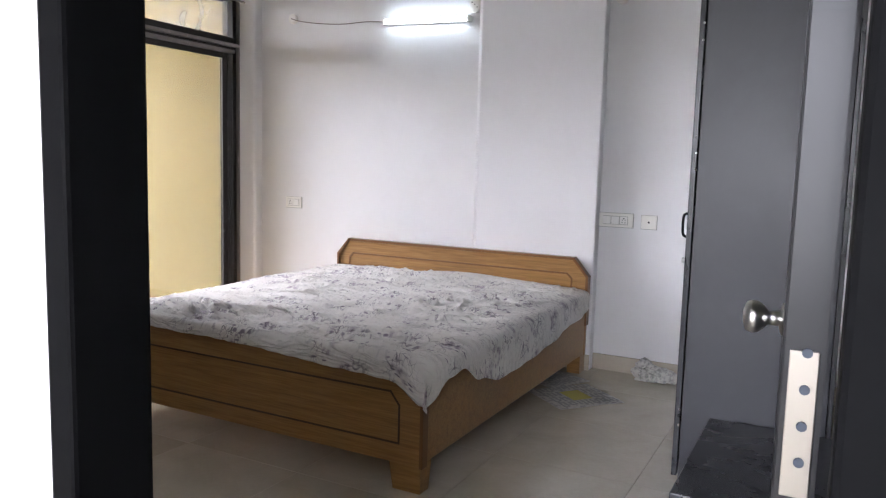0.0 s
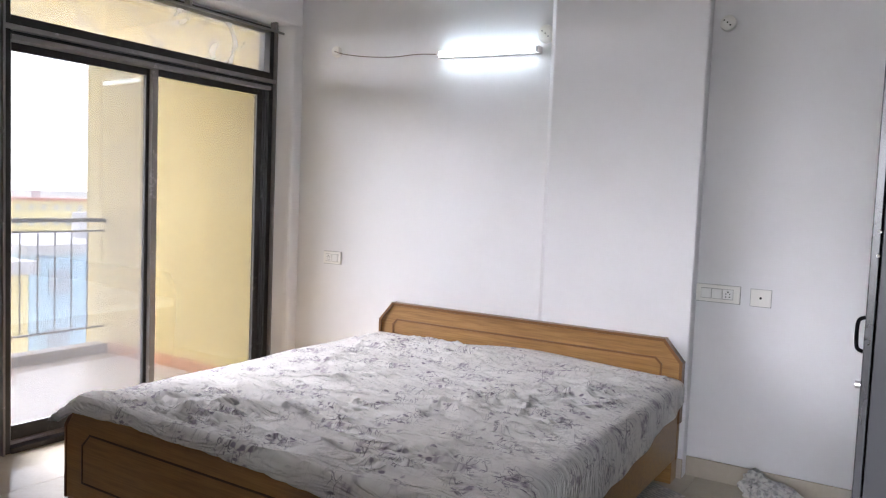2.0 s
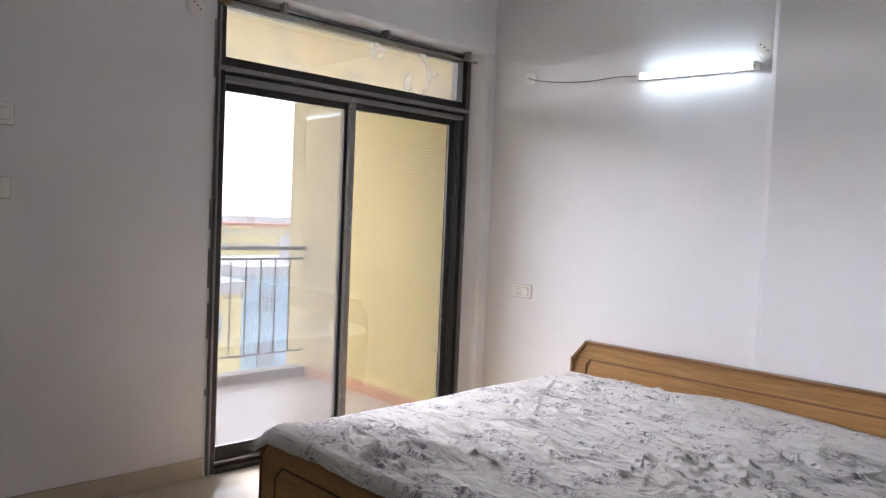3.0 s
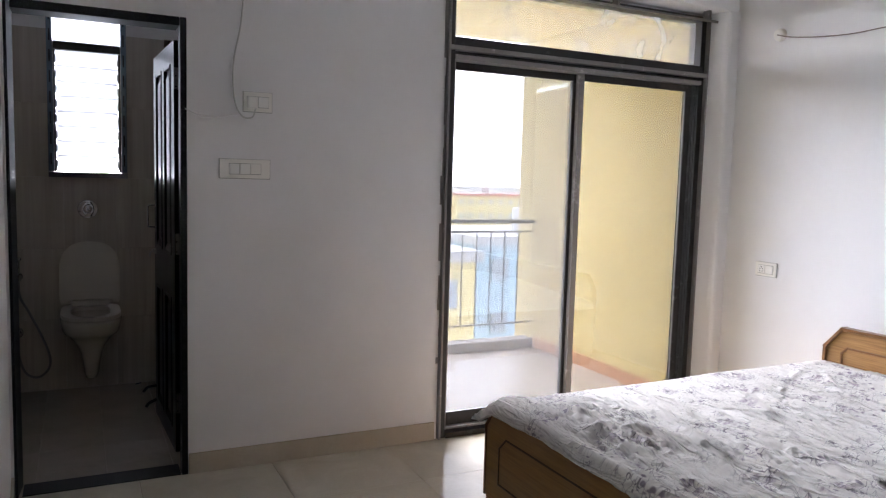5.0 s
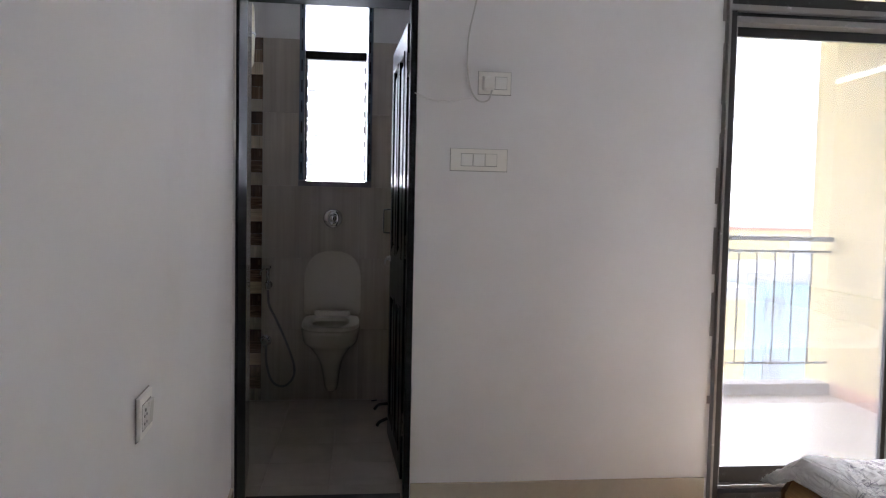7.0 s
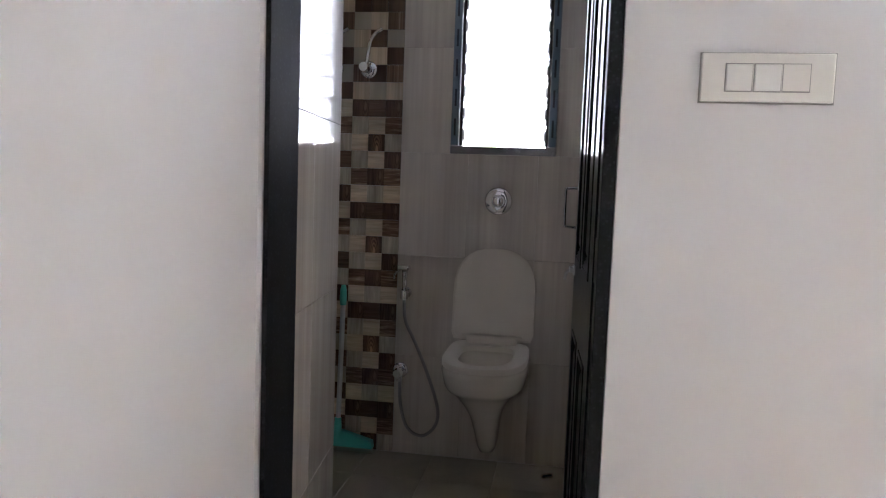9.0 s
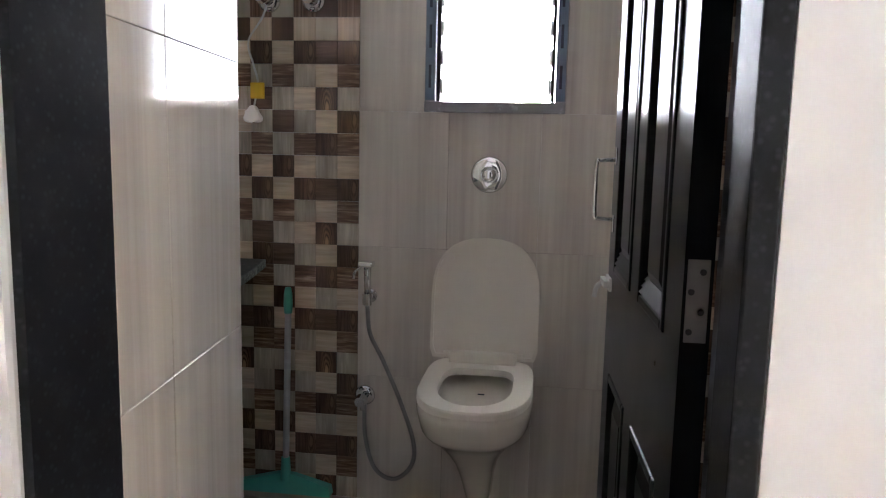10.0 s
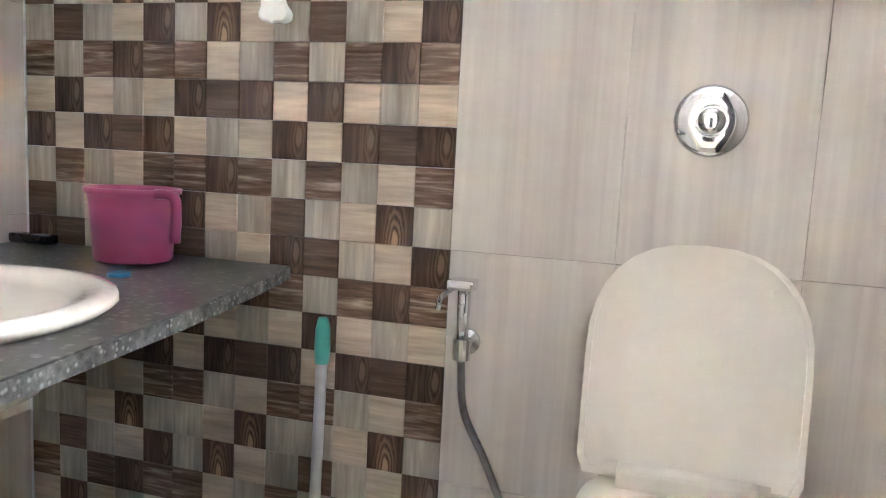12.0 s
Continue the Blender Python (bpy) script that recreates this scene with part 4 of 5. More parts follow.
def sheet_mesh():
    bm = bmesh.new()
    uv = bm.loops.layers.uv.new("UVMap")
    nx, ny, hx, hy = 230, 240, 14, 10
    xa, xb, ya, yb = XL - 0.012, XR + 0.006, 3.022, 5.048
    cols, rows = list(range(-hx // 2, nx + hx + 1)), list(range(-hy, ny + 1))
    grid, flat = {}, {}
    for j in rows:
        for i in cols:
            fx, fy = min(max(i, 0), nx) / nx, max(j, 0) / ny
            x, y = xa + (xb - xa) * fx, ya + (yb - ya) * fy
            edge = max(0, 1 - (y - ya) / 0.25)
            z = 0.503 + 0.030 * edge ** 1.5 + 0.010 * fy + 0.035 * max(0, (fy - 0.9) / 0.1) ** 2 * math.exp(-((fx - 0.58) / 0.22) ** 2)
            # thin sharp folds that run across, fans at the corners, and soft dents
            calm = max(0.0, min(1, (x - xa) / 0.07, (xb - x) / 0.09, (yb - y) / 0.06, 0.25 + (y - ya) / 0.09))
            p = Vector((x * 1.3 - y * 0.5, y * 8.5 + x * 0.9, 0.3))
            r1 = max(0, 1 - abs(noise.noise(p)) * 4.2)
            p2 = Vector((x * 2.8 - y * 1.2, y * 20 + x * 2.6, 2.0))
            r2 = max(0, 1 - abs(noise.noise(p2)) * 3.0)
            p3 = Vector((x * 13 + y * 4, y * 5 - x * 3, 7.0))
            r3 = max(0, 1 - abs(noise.noise(p3)) * 3.6)
            patch = 0.35 + 0.9 * max(0, noise.noise(Vector((x * 1.7, y * 1.7, 9))) + 0.25)
            r4 = max(0, 1 - abs(noise.noise(Vector((x * 4.5 + y * 2.0, y * 34 + x * 7.0, 4.0)))) * 3.0)
            fold = 0.022 * r1 ** 2 * (0.6 + 0.5 * (1 - fy) ** 2) + 0.009 * r4 ** 2 * (0.4 + patch) + 0.021 * r2 ** 2 * patch * min(1, (xb - x) / 0.3) + 0.007 * r3 ** 3 * patch
            for cx, cy, s in ((XR, 4.75, 1), (XL, 4.95, -1)):
                dx, dy = x - cx, y - cy
                dist = math.hypot(dx, dy)
                ang = math.atan2(dy, dx)
                fold += 0.018 * max(0, math.sin(ang * 17 + s + dist * 4)) ** 4 * max(0, 1 - dist / 1.0) * min(1, dist * 4)
            # gathered pleats that fan out from the far foot corner along the footboard
            dx, dy = x - XL + 0.12, y - 3.0
            ang = math.atan2(dy, dx)
            fold += 0.017 * max(0, math.sin(ang * 46 + 3 * noise.noise(Vector((x * 2, y * 2, 1))))) ** 2 * max(0, 1 - math.hypot(dx, dy) / 1.5) * max(0, 1 - ang / 0.55)
            fold *= min(1.0, 0.3 + (x - xa) / 0.5)
            z += fold * calm + 0.008 * noise.noise(Vector((x * 2, y * 2, 5)))
            dxo = dyo = 0.0
            if i > nx:
                dxo = (i - nx) / hx * hang_side(y)
            elif i < 0:
                dxo = -i / (hx // 2) * 0.05
            if j < 0:
                dyo = -j / hy * hang_foot(x)
            corner = min(dxo, dyo)
            drop = max(dxo, dyo)
            ruffle = 0.012 * noise.noise(Vector((x * 9, y * 9, drop * 7)))
            sx = 1 if i > nx else -1
            px = x + (sx * (0.006 + min(drop, 0.03) * 0.35 + 0.35 * corner + (ruffle + 0.006) * min(1, drop / 0.05)) if dxo > 0 else 0)
            py = y - ((0.006 + min(drop, 0.03) * 0.35 + 0.35 * corner + (abs(ruffle) * 1.6 + 0.006) * min(1, drop / 0.05)) if dyo > 0 else 0)
            roll = 0.010 * math.exp(-min(nx - fx * nx, fx * nx, 99) / 2.0) if drop == 0 else 0
            # the foot corner slopes down with the chamfer of the board
            low = 0.055 * max(0, 1 - (xb - x) / 0.10) * max(0, 1 - (y - ya) / 0.10) + 0.05 * max(0, 1 - (x - xa) / 0.09) * max(0, 1 - (y - ya) / 0.07)
            grid[i, j] = bm.verts.new((px, py, z - roll - drop - (0.008 if drop else 0) - low))
            flat[i, j] = (x + (dxo if i > nx else -dxo), y - dyo)
    for j in rows[:-1]:
        for i in cols[:-1]:
            keys = ((i, j), (i + 1, j), (i + 1, j + 1), (i, j + 1))
            f = bm.faces.new([grid[k] for k in keys])
            f.smooth = True
            for loop, k in zip(f.loops, keys):
                loop[uv].uv = flat[k]
    return bm


sheet = tagged(new("bed_sheet", put(sheet_mesh(), M_SHEET)), "creased cream bed sheet with mauve flowers", "bed sheet")
mod = sheet.modifiers.new("cloth_thickness", "SOLIDIFY")
mod.thickness, mod.offset = 0.003, 1.0

# wardrobe: its side to the door, its doors to the bed
wd = thing("wardrobe", (0.2, 4.1, 0), "charcoal laminate wardrobe standing against the wall", "wardrobe")
OW = Vector((0.2, 4.1, 0))


def wpart(name, bm, mat, parent=None, label=""):
    bmesh.ops.translate(bm, verts=bm.verts[:], vec=-OW)
    return part(name, bm, mat, parent or wd, label)


wpart("side_panel", box((-0.108, 3.50, 0.0), (0.375, 3.518, 1.90), 0.002), M_LAMINATE)
wpart("side_panel", box((-0.108, 4.882, 0.0), (0.375, 4.90, 1.90), 0.002), M_LAMINATE)
wpart("top_panel", box((-0.115, 3.496, 1.901), (0.38, 4.904, 1.925), 0.002), M_BLACK)
wpart("back_panel", box((0.376, 3.50, 0.0), (0.392, 4.90, 1.90), 0.002), M_BLACK)
wpart("plinth", box((-0.09, 3.52, 0.0), (0.37, 4.88, 0.095), 0.002), M_BLACK)
for k in range(2):
    y = 3.498 + 0.703 * k
    d_ = wpart("door", box((-0.132, y, 0.10), (-0.112, y + 0.698, 1.895), 0.002), M_BLACK)
    if k == 0:
        for z in (0.30, 0.36, 1.26, 1.32, 1.72, 1.78):
            wpart("hinge_screw", cyl((-0.115, y - 0.002, z), (-0.115, y + 0.001, z), 0.004, n=8), M_PLATE, d_)
        wpart("handle", tube([(-0.132, 3.52, 1.01), (-0.147, 3.52, 1.02), (-0.150, 3.52, 1.055), (-0.147, 3.52, 1.09), (-0.132, 3.52, 1.10)], 0.005, 6), M_JAMB, d_, "black bow handle")
        wpart("lock", cyl((-0.132, 3.52, 0.924), (-0.145, 3.52, 0.924), 0.010), M_STEEL, d_, "steel lock")
    else:
        wpart("handle", tube([(-0.132, 4.86, 0.85), (-0.16, 4.86, 0.87), (-0.165, 4.86, 0.93), (-0.16, 4.86, 0.99), (-0.132, 4.86, 1.01)], 0.006, 6), M_BLACK, d_, "black bow handle")
lc = thing("low_chest", (0.25, 3.12, 0), "low black wooden chest standing beside the wardrobe", "chest")
for name, a, b in (("top", (-0.255, -0.37, 0.325), (0.26, 0.372, 0.35)), ("front", (-0.24, -0.355, 0.03), (-0.225, 0.365, 0.324)), ("side", (-0.224, -0.355, 0.03), (0.25, -0.34, 0.324)), ("base", (-0.235, -0.35, 0.0), (0.25, 0.36, 0.029)), ("back", (0.235, -0.339, 0.03), (0.25, 0.365, 0.324))):
    part(name, box(a, b, 0.003), M_BLACK, lc)


# ---- switches, sockets and lamp ----
def plate(name, m, w, h, label, modules, margin=0.03):
    """A wall plate with its modules: 's' rocker, 'o' socket, 'b' blank, 'i' aerial hole."""
    p = thing(name, (0, 0, 0), label, "socket" if "o" in modules else "switch")
    p.matrix_world = m
    base = box((-w / 2, -h / 2, 0), (w / 2, h / 2, 0.009), 0.003)
    part("plate", base, M_PLATE, p)
    # dark border, like the module surrounds below, puts the shadow gap into the colour
    part("back_edge", box((-w / 2 - 0.0025, -h / 2 - 0.003, 0), (w / 2 + 0.0025, h / 2 + 0.0015, 0.0022)), M_GAP, p)
    n = len(modules)
    step = (w - margin) / n
    for i, k in enumerate(modules):
        x = -w / 2 + margin / 2 + step * (i + 0.5)
        s = min(step * 0.46, 0.024)
        if k != "i":
            part("module_gap", box((x - s - 0.0014, -0.0266, 0.0085), (x + s + 0.0014, 0.0254, 0.0094)), M_GAP, p)
        if k == "s":
            part("rocker", box((x - s, -0.024, 0.0085), (x + s, 0.024, 0.0145), 0.002, Matrix.Rotation(radians(3.5), 4, "X")), M_ROCKER, p)
        elif k == "b":
            part("blank", box((x - s, -0.024, 0.0085), (x + s, 0.024, 0.0105), 0.001), M_PLATE, p)
        elif k == "o":
            o = part("socket_face", box((x - s, -0.024, 0.0085), (x + s, 0.024, 0.0115), 0.002), M_ROCKER, p)
            for dx, dy, r in ((0, 0.012, 0.0038), (-0.009, 0.002, 0.003), (0.009, 0.002, 0.003), (-0.009, -0.013, 0.003), (0.009, -0.013, 0.003)):
                part("hole", cyl((x + dx, dy, 0.010), (x + dx, dy, 0.0121), r, n=10), M_HOLE, o)
        elif k == "i":
            part("hole", cyl((x, 0.0, 0.008), (x, 0.0, 0.0096), 0.006, n=12), M_HOLE, p)
    return p


plate("wall_socket", facing(-3.345, YN - 0.001, 0.934, "-y"), 0.148, 0.082, "white wall plate with one socket and one switch", "os")
plate("wall_socket", facing(-0.846, YN - 0.001, 0.944, "-y"), 0.215, 0.085, "long white wall plate with two switches and a socket", "sso", 0.06)
plate("aerial_socket", facing(-0.643, YN - 0.001, 0.941, "-y"), 0.092, 0.082, "square white aerial socket plate", "i")
plate("wall_switch", facing(XW + 0.001, 2.216, 1.438, "+x"), 0.232, 0.088, "long white switch plate with rocker switches", "ssb", 0.082)
ac = plate("wall_socket", facing(XW + 0.001, 2.274, 1.750, "+x"), 0.132, 0.09, "white wall plate with a plug pushed in", "os")
plg = part("plug", box((-0.052, -0.032, 0.012), (-0.008, 0.020, 0.055), 0.006), M_PLATE, ac, "white plug")
plate("wall_socket", pose(-2.255, SOUTH(-2.255) + 0.001, 0.828, 90, 0, 180 + 2.98), 0.106, 0.082, "white wall socket plate low on the wall", "os")
cab = thing("plug_cable", (XW + 0.03, 2.23, 1.7), "thin white cable hanging down to the plug", "cable")
part("cable", tube([(-0.02, -0.025, 1.24), (-0.02, -0.025, 0.52), (-0.02, -0.068, 0.225), (-0.02, -0.064, 0.06), (-0.018, -0.03, -0.018), (-0.01, 0.015, -0.022), (0.0, 0.030, 0.02)], 0.0035, 8), M_WIRE, cab)
cab = thing("surface_cable", (XW + 0.004, 2.1, 1.66), "painted-over cable running along the wall", "cable")
part("cable", tube([(0, -0.15, 0.04), (0, -0.08, 0.015), (0, 0.0, 0.012), (0, 0.08, 0.03)], 0.0035, 8), M_WALL, cab)


def rose(m, r, label, holes=True):
    t = thing("ceiling_rose", (0, 0, 0), label, "wiring box", "round wiring boxes on the walls")
    t.matrix_world = m
    part("box", lathe([(0, 0), (r, 0), (r, 0.018), (r * 0.92, 0.028), (r * 0.6, 0.032), (0, 0.033)]), M_PLATE, t, smooth=False)
    if holes:
        for dx, dy in ((0, 0), (-0.4, 0.3), (0.35, -0.35)):
            part("hole", cyl((dx * r, dy * r, 0.030), (dx * r, dy * r, 0.0345), 0.004, n=8), M_HOLE, t)
    return t


rose(facing(-1.838, YN - 0.001, 2.295, "-y"), 0.050, "round white wiring box beside the lamp")
rose(facing(-0.874, YN - 0.001, 2.268, "-y"), 0.038, "small round white wiring box on the wall")
rose(facing(-3.352, YN - 0.001, 2.302, "-y"), 0.036, "round white wiring box with a dangling wire", False)
rose(facing(XW + 0.001, 3.13, 2.378, "+x"), 0.045, "round white wiring box beside the balcony door")
tl = thing("tube_light", (-2.2, 5.155, 2.217), "slim lit white tube light on the wall", "lamp")
mt = Matrix.Rotation(math.atan2(0.015, 0.652), 4, "Y")
bm = box((-0.335, 0.012, -0.018), (0.335, 0.044, 0.018), 0.004, mt)
part("housing", bm, M_PLATE, tl)
bm = cyl((-0.325, 0, 0), (0.325, 0, 0), 0.0165, n=16)
bmesh.ops.transform(bm, matrix=mt, verts=bm.verts[:])
part("diffuser", bm, M_TUBE, tl, "glowing white diffuser", True)
for s in (-1, 1):
    part("end_cap", box((0.326 * s - 0.008, -0.018, -0.019), (0.326 * s + 0.008, 0.044, 0.019), 0.003, mt), M_PLATE, tl)
wire = thing("lamp_wire", (-2.95, 5.17, 2.25), "thin dark wire sagging from the wall to the lamp", "cable")
part("wire", tube([(-0.40, -0.01, 0.05), (-0.30, -0.015, 0.022), (-0.12, -0.012, -0.004), (0.08, -0.01, -0.018), (0.26, -0.01, -0.014), (0.405, -0.005, -0.022)], 0.0032, 8), M_DARKWIRE, wire)


# ---- papers on the floor ----
def paper(x, y, rz, w, h, seed, label, yellow):
    t = thing("newspaper", (x, y, 0), label, "newspaper", "old newspapers on the floor")
    t.rotation_euler = (0, 0, radians(rz))
    bm = bmesh.new()
    n = 14
    g = [[bm.verts.new(((i / n - 0.5) * w, (j / n - 0.5) * h, 0.0025 + 0.006 * max(0, noise.noise(Vector((i * 0.4, j * 0.4, seed)))))) for i in range(n + 1)] for j in range(n + 1)]
    for j in range(n):
        for i in range(n):
            bm.faces.new((g[j][i], g[j][i + 1], g[j + 1][i + 1], g[j + 1][i]))
    sh = part("sheet", bm, M_NEWS, t)
    sh.modifiers.new("paper_thickness", "SOLIDIFY").thickness = 0.0008
    random.seed(seed)
    for c in range(4):
        for r in range(13):
            if yellow and c in (1, 2) and 4 <= r <= 8:
                continue
            xx, yy = (-0.45 + 0.235 * c) * w, (0.44 - 0.07 * r) * h
            lw = w * random.uniform(0.14, 0.2)
            part("print_bar", box((xx, yy - 0.006, 0.0095), (xx + lw, yy + 0.006, 0.0098)), M_NEWSINK, t)
    if yellow:
        part("colour_panel", box((-0.2 * w, -0.14 * h, 0.0095), (0.22 * w, 0.16 * h, 0.0099)), M_NEWSYEL, t, "faded yellow printed panel")


paper(-0.85, 4.55, -39, 0.36, 0.40, 3, "flat old newspaper lying beside the bed", True)
paper(-1.10, 4.83, -25, 0.38, 0.30, 8, "old newspaper half under the bed", False)
cr = bmesh.new()
bmesh.ops.create_icosphere(cr, subdivisions=4, radius=1.0)
for v in cr.verts:
    q = v.co.copy()
    f = 0.75 + 0.5 * noise.noise(q * 1.7 + Vector((3, 1, 4))) + 0.35 * (1 - 2 * abs(noise.noise(q * 3.1)))
    f = round(f * 7) / 7 * 0.6 + f * 0.4
    tail = max(0, q.x) ** 2 * 0.9
    v.co = Vector((q.x * 0.085 * f + tail * 0.09, q.y * 0.06 * f, max(0.003, 0.058 + q.z * 0.062 * f - tail * 0.035)))
crumple = tagged(new("crumpled_paper", put(cr, M_NEWS)), "crumpled sheet of old newspaper by the wall", "paper")
crumple.location = (-0.575, 5.09, 0)


# ---- bathroom things ----
def rim(cx, cy, lx, ly, n=40, square=2.6):
    """A rounded D outline: x towards the room, y across."""
    out = []
    for k in range(n):
        a = math.tau * k / n
        c, s = math.cos(a), math.sin(a)
        e = 2 / square if c > 0 else 2 / 5.0
        out.append((cx + lx * math.copysign(abs(c) ** e, c), cy + ly * math.copysign(abs(s) ** e, s)))
    return out


wc = thing("toilet", (-5.66, 1.573, ZB), "ivory wall-hung toilet with its lid raised", "toilet")


def at_z(o, z):
    return [(x, y, z - ZB) for x, y in o]


rings = [at_z(rim(cx, 0, cx - 0.005, ly), z) for cx, ly, z in ((0.080, 0.022, 0.052), (0.098, 0.036, 0.066), (0.118, 0.045, 0.10), (0.160, 0.055, 0.19), (0.198, 0.070, 0.27), (0.228, 0.092, 0.325), (0.252, 0.120, 0.368), (0.268, 0.142, 0.395))]
rings += [at_z(rim(0.281, 0, 0.276, 0.158), 0.408), at_z(rim(0.290, 0, 0.285, 0.166), 0.425), at_z(rim(0.302, 0, 0.298, 0.176), 0.485), at_z(rim(0.30, 0, 0.294, 0.172), 0.508),
          at_z(rim(0.335, 0, 0.225, 0.128), 0.508), at_z(rim(0.335, 0, 0.215, 0.122), 0.46), at_z(rim(0.325, 0, 0.18, 0.105), 0.38), at_z(rim(0.30, 0, 0.10, 0.07), 0.31)]
bowl = part("bowl", loft(rings), M_CERAMIC, wc, smooth=True)
part("printed_mark", box((0.1335, -0.011, 0.469), (0.1355, 0.011, 0.473)), M_INK, bowl)
part("printed_mark", box((0.372, -0.02, 0.245), (0.374, 0.02, 0.253), 0.0, pose(-0.085, 0.05, 0.005, 0, 25, 30)), M_INK, bowl)


def ring_plate(outer, inner, z0, z1):
    bm = bmesh.new()
    n = len(outer)
    rows = [[bm.verts.new((x, y, z)) for x, y in o] for o, z in ((outer, z0), (outer, z1 - 0.006), ([(x * 0.99 + 0.003, y * 0.985) for x, y in outer], z1), (inner, z1), (inner, z0))]
    for p, q in zip(rows, rows[1:] + rows[:1]):
        for k in range(n):
            bm.faces.new((p[k], p[(k + 1) % n], q[(k + 1) % n], q[k]))
    bmesh.ops.recalc_face_normals(bm, faces=bm.faces[:])
    return bm


seat = part("seat", ring_plate(rim(0.335, 0, 0.265, 0.172), rim(0.365, 0, 0.178, 0.112, square=2.2), 0.512 - ZB, 0.534 - ZB), M_SEAT, wc)
# lid, leaning back against the wall
def lid_outline(w, h):
    out = [(-w * 0.94, 0.0), (-w, 0.03)]
    r = h - 0.20
    for k in range(17):
        a = math.pi - math.pi * k / 16
        out.append((w * math.copysign(abs(math.cos(a)) ** 0.8, math.cos(a)), r + 0.20 * math.sin(a) ** 0.8 if math.sin(a) > 0 else r))
    out += [(w, 0.03), (w * 0.94, 0.0)]
    return out


lean = pose(0.085, 0, 0.542 - ZB, 90, 0, 90) @ Matrix.Rotation(radians(-6), 4, "X")
lo = lid_outline(0.180, 0.405)
bm = slab(lo, 0.0, 0.020, 0.006)
bmesh.ops.transform(bm, matrix=lean, verts=bm.verts[:])
lid = part("lid", bm, M_SEAT, wc)
n = len(lo)
bm = bmesh.new()
inn = [(x * 0.945, 0.012 + (y - 0.0) * 0.955) for x, y in lo]
rows = [[bm.verts.new((x, y, z)) for x, y in o] for o, z in ((lo, 0.018), (lo, 0.027), (inn, 0.027), (inn, 0.019))]
for p, q in zip(rows, rows[1:]):
    for k in range(n):
        bm.faces.new((p[k], p[(k + 1) % n], q[(k + 1) % n], q[k]))
bmesh.ops.recalc_face_normals(bm, faces=bm.faces[:])
bmesh.ops.transform(bm, matrix=lean, verts=bm.verts[:])
part("lid_rim", bm, M_SEAT, lid)
for s in (-1, 1):
    bm = cyl((0.118 * s, 0.335, 0.018), (0.118 * s, 0.335, 0.028), 0.010, n=14)
    bmesh.ops.transform(bm, matrix=lean, verts=bm.verts[:])
    part("buffer", bm, M_SEAT, lid)
part("hinge_cover", box((0.085, -0.112, 0.532 - ZB), (0.135, 0.112, 0.570 - ZB), 0.008), M_SEAT, wc)
for s in (-1, 1):
    part("hinge_pin", cyl((0.11, 0.113 * s, 0.556 - ZB), (0.11, 0.132 * s, 0.556 - ZB), 0.012), M_SEAT, wc)

fl = thing("flush_plate", (-5.663, 1.567, 1.155), "round chrome flush button on the wall", "flush button")
turn = pose(0, 0, 0, 0, 90, 0)
part("disc", lathe([(0, 0), (0.062, 0), (0.061, 0.004), (0.054, 0.009), (0.034, 0.012), (0.0, 0.0125)], turn, 40), M_CHROME, fl, smooth=True)
part("button", lathe([(0, 0.0115), (0.029, 0.0115), (0.029, 0.016), (0.027, 0.017), (0.026, 0.0135), (0.022, 0.0135), (0.021, 0.020), (0.012, 0.022), (0, 0.022)], turn, 28), M_CHROME, fl, smooth=True)

hf = thing("health_faucet", (-5.66, 1.16, 0.74), "chrome hand shower hanging in its wall holder", "hand shower")
part("holder_plate", lathe([(0, 0), (0.026, 0), (0.025, 0.005), (0.014, 0.009), (0.014, 0.03), (0, 0.03)], pose(0, 0, -0.02, 0, 90, 0)), M_CHROME, hf, smooth=True)
part("holder_ring", cyl((0.042, 0, -0.045), (0.042, 0, -0.005), 0.017), M_CHROME, hf)
part("handle", lathe([(0, -0.01), (0.011, -0.01), (0.012, 0.05), (0.013, 0.095), (0, 0.098)], pose(0.042, 0, 0)), M_CHROME, hf, smooth=True)
part("head", box((0.020, -0.03, 0.088), (0.066, 0.022, 0.108), 0.006), M_CHROME, hf)
part("lever", tube([(0.044, -0.022, 0.088), (0.044, -0.044, 0.07), (0.044, -0.050, 0.045)], 0.005, 5), M_CHROME, hf)
part("hose", tube([(0.042, 0.0, -0.05), (0.03, 0.008, -0.15), (0.022, 0.055, -0.25), (0.02, 0.12, -0.40), (0.02, 0.168, -0.545), (0.025, 0.160, -0.63), (0.03, 0.10, -0.68), (0.03, 0.03, -0.645), (0.03, -0.006, -0.53), (0.032, -0.01, -0.40)], 0.0078, 10), M_HOSE, hf, "steel braided hose", True)
av = thing("angle_valve", (-5.66, 1.145, 0.355), "chrome angle valve low on the wall", "valve")
part("flange", lathe([(0, 0), (0.037, 0), (0.035, 0.006), (0.02, 0.012), (0, 0.012)], pose(0, 0, 0, 0, 90, 0)), M_CHROME, av, smooth=True)
part("body", cyl((0.01, 0, 0), (0.055, 0, 0), 0.014), M_CHROME, av)
part("knob", cyl((0.052, 0, 0), (0.085, 0, 0), 0.022, 0.018), M_CHROME, av)
part("outlet", cyl((0.032, 0, -0.002), (0.032, 0, -0.045), 0.010), M_CHROME, av)

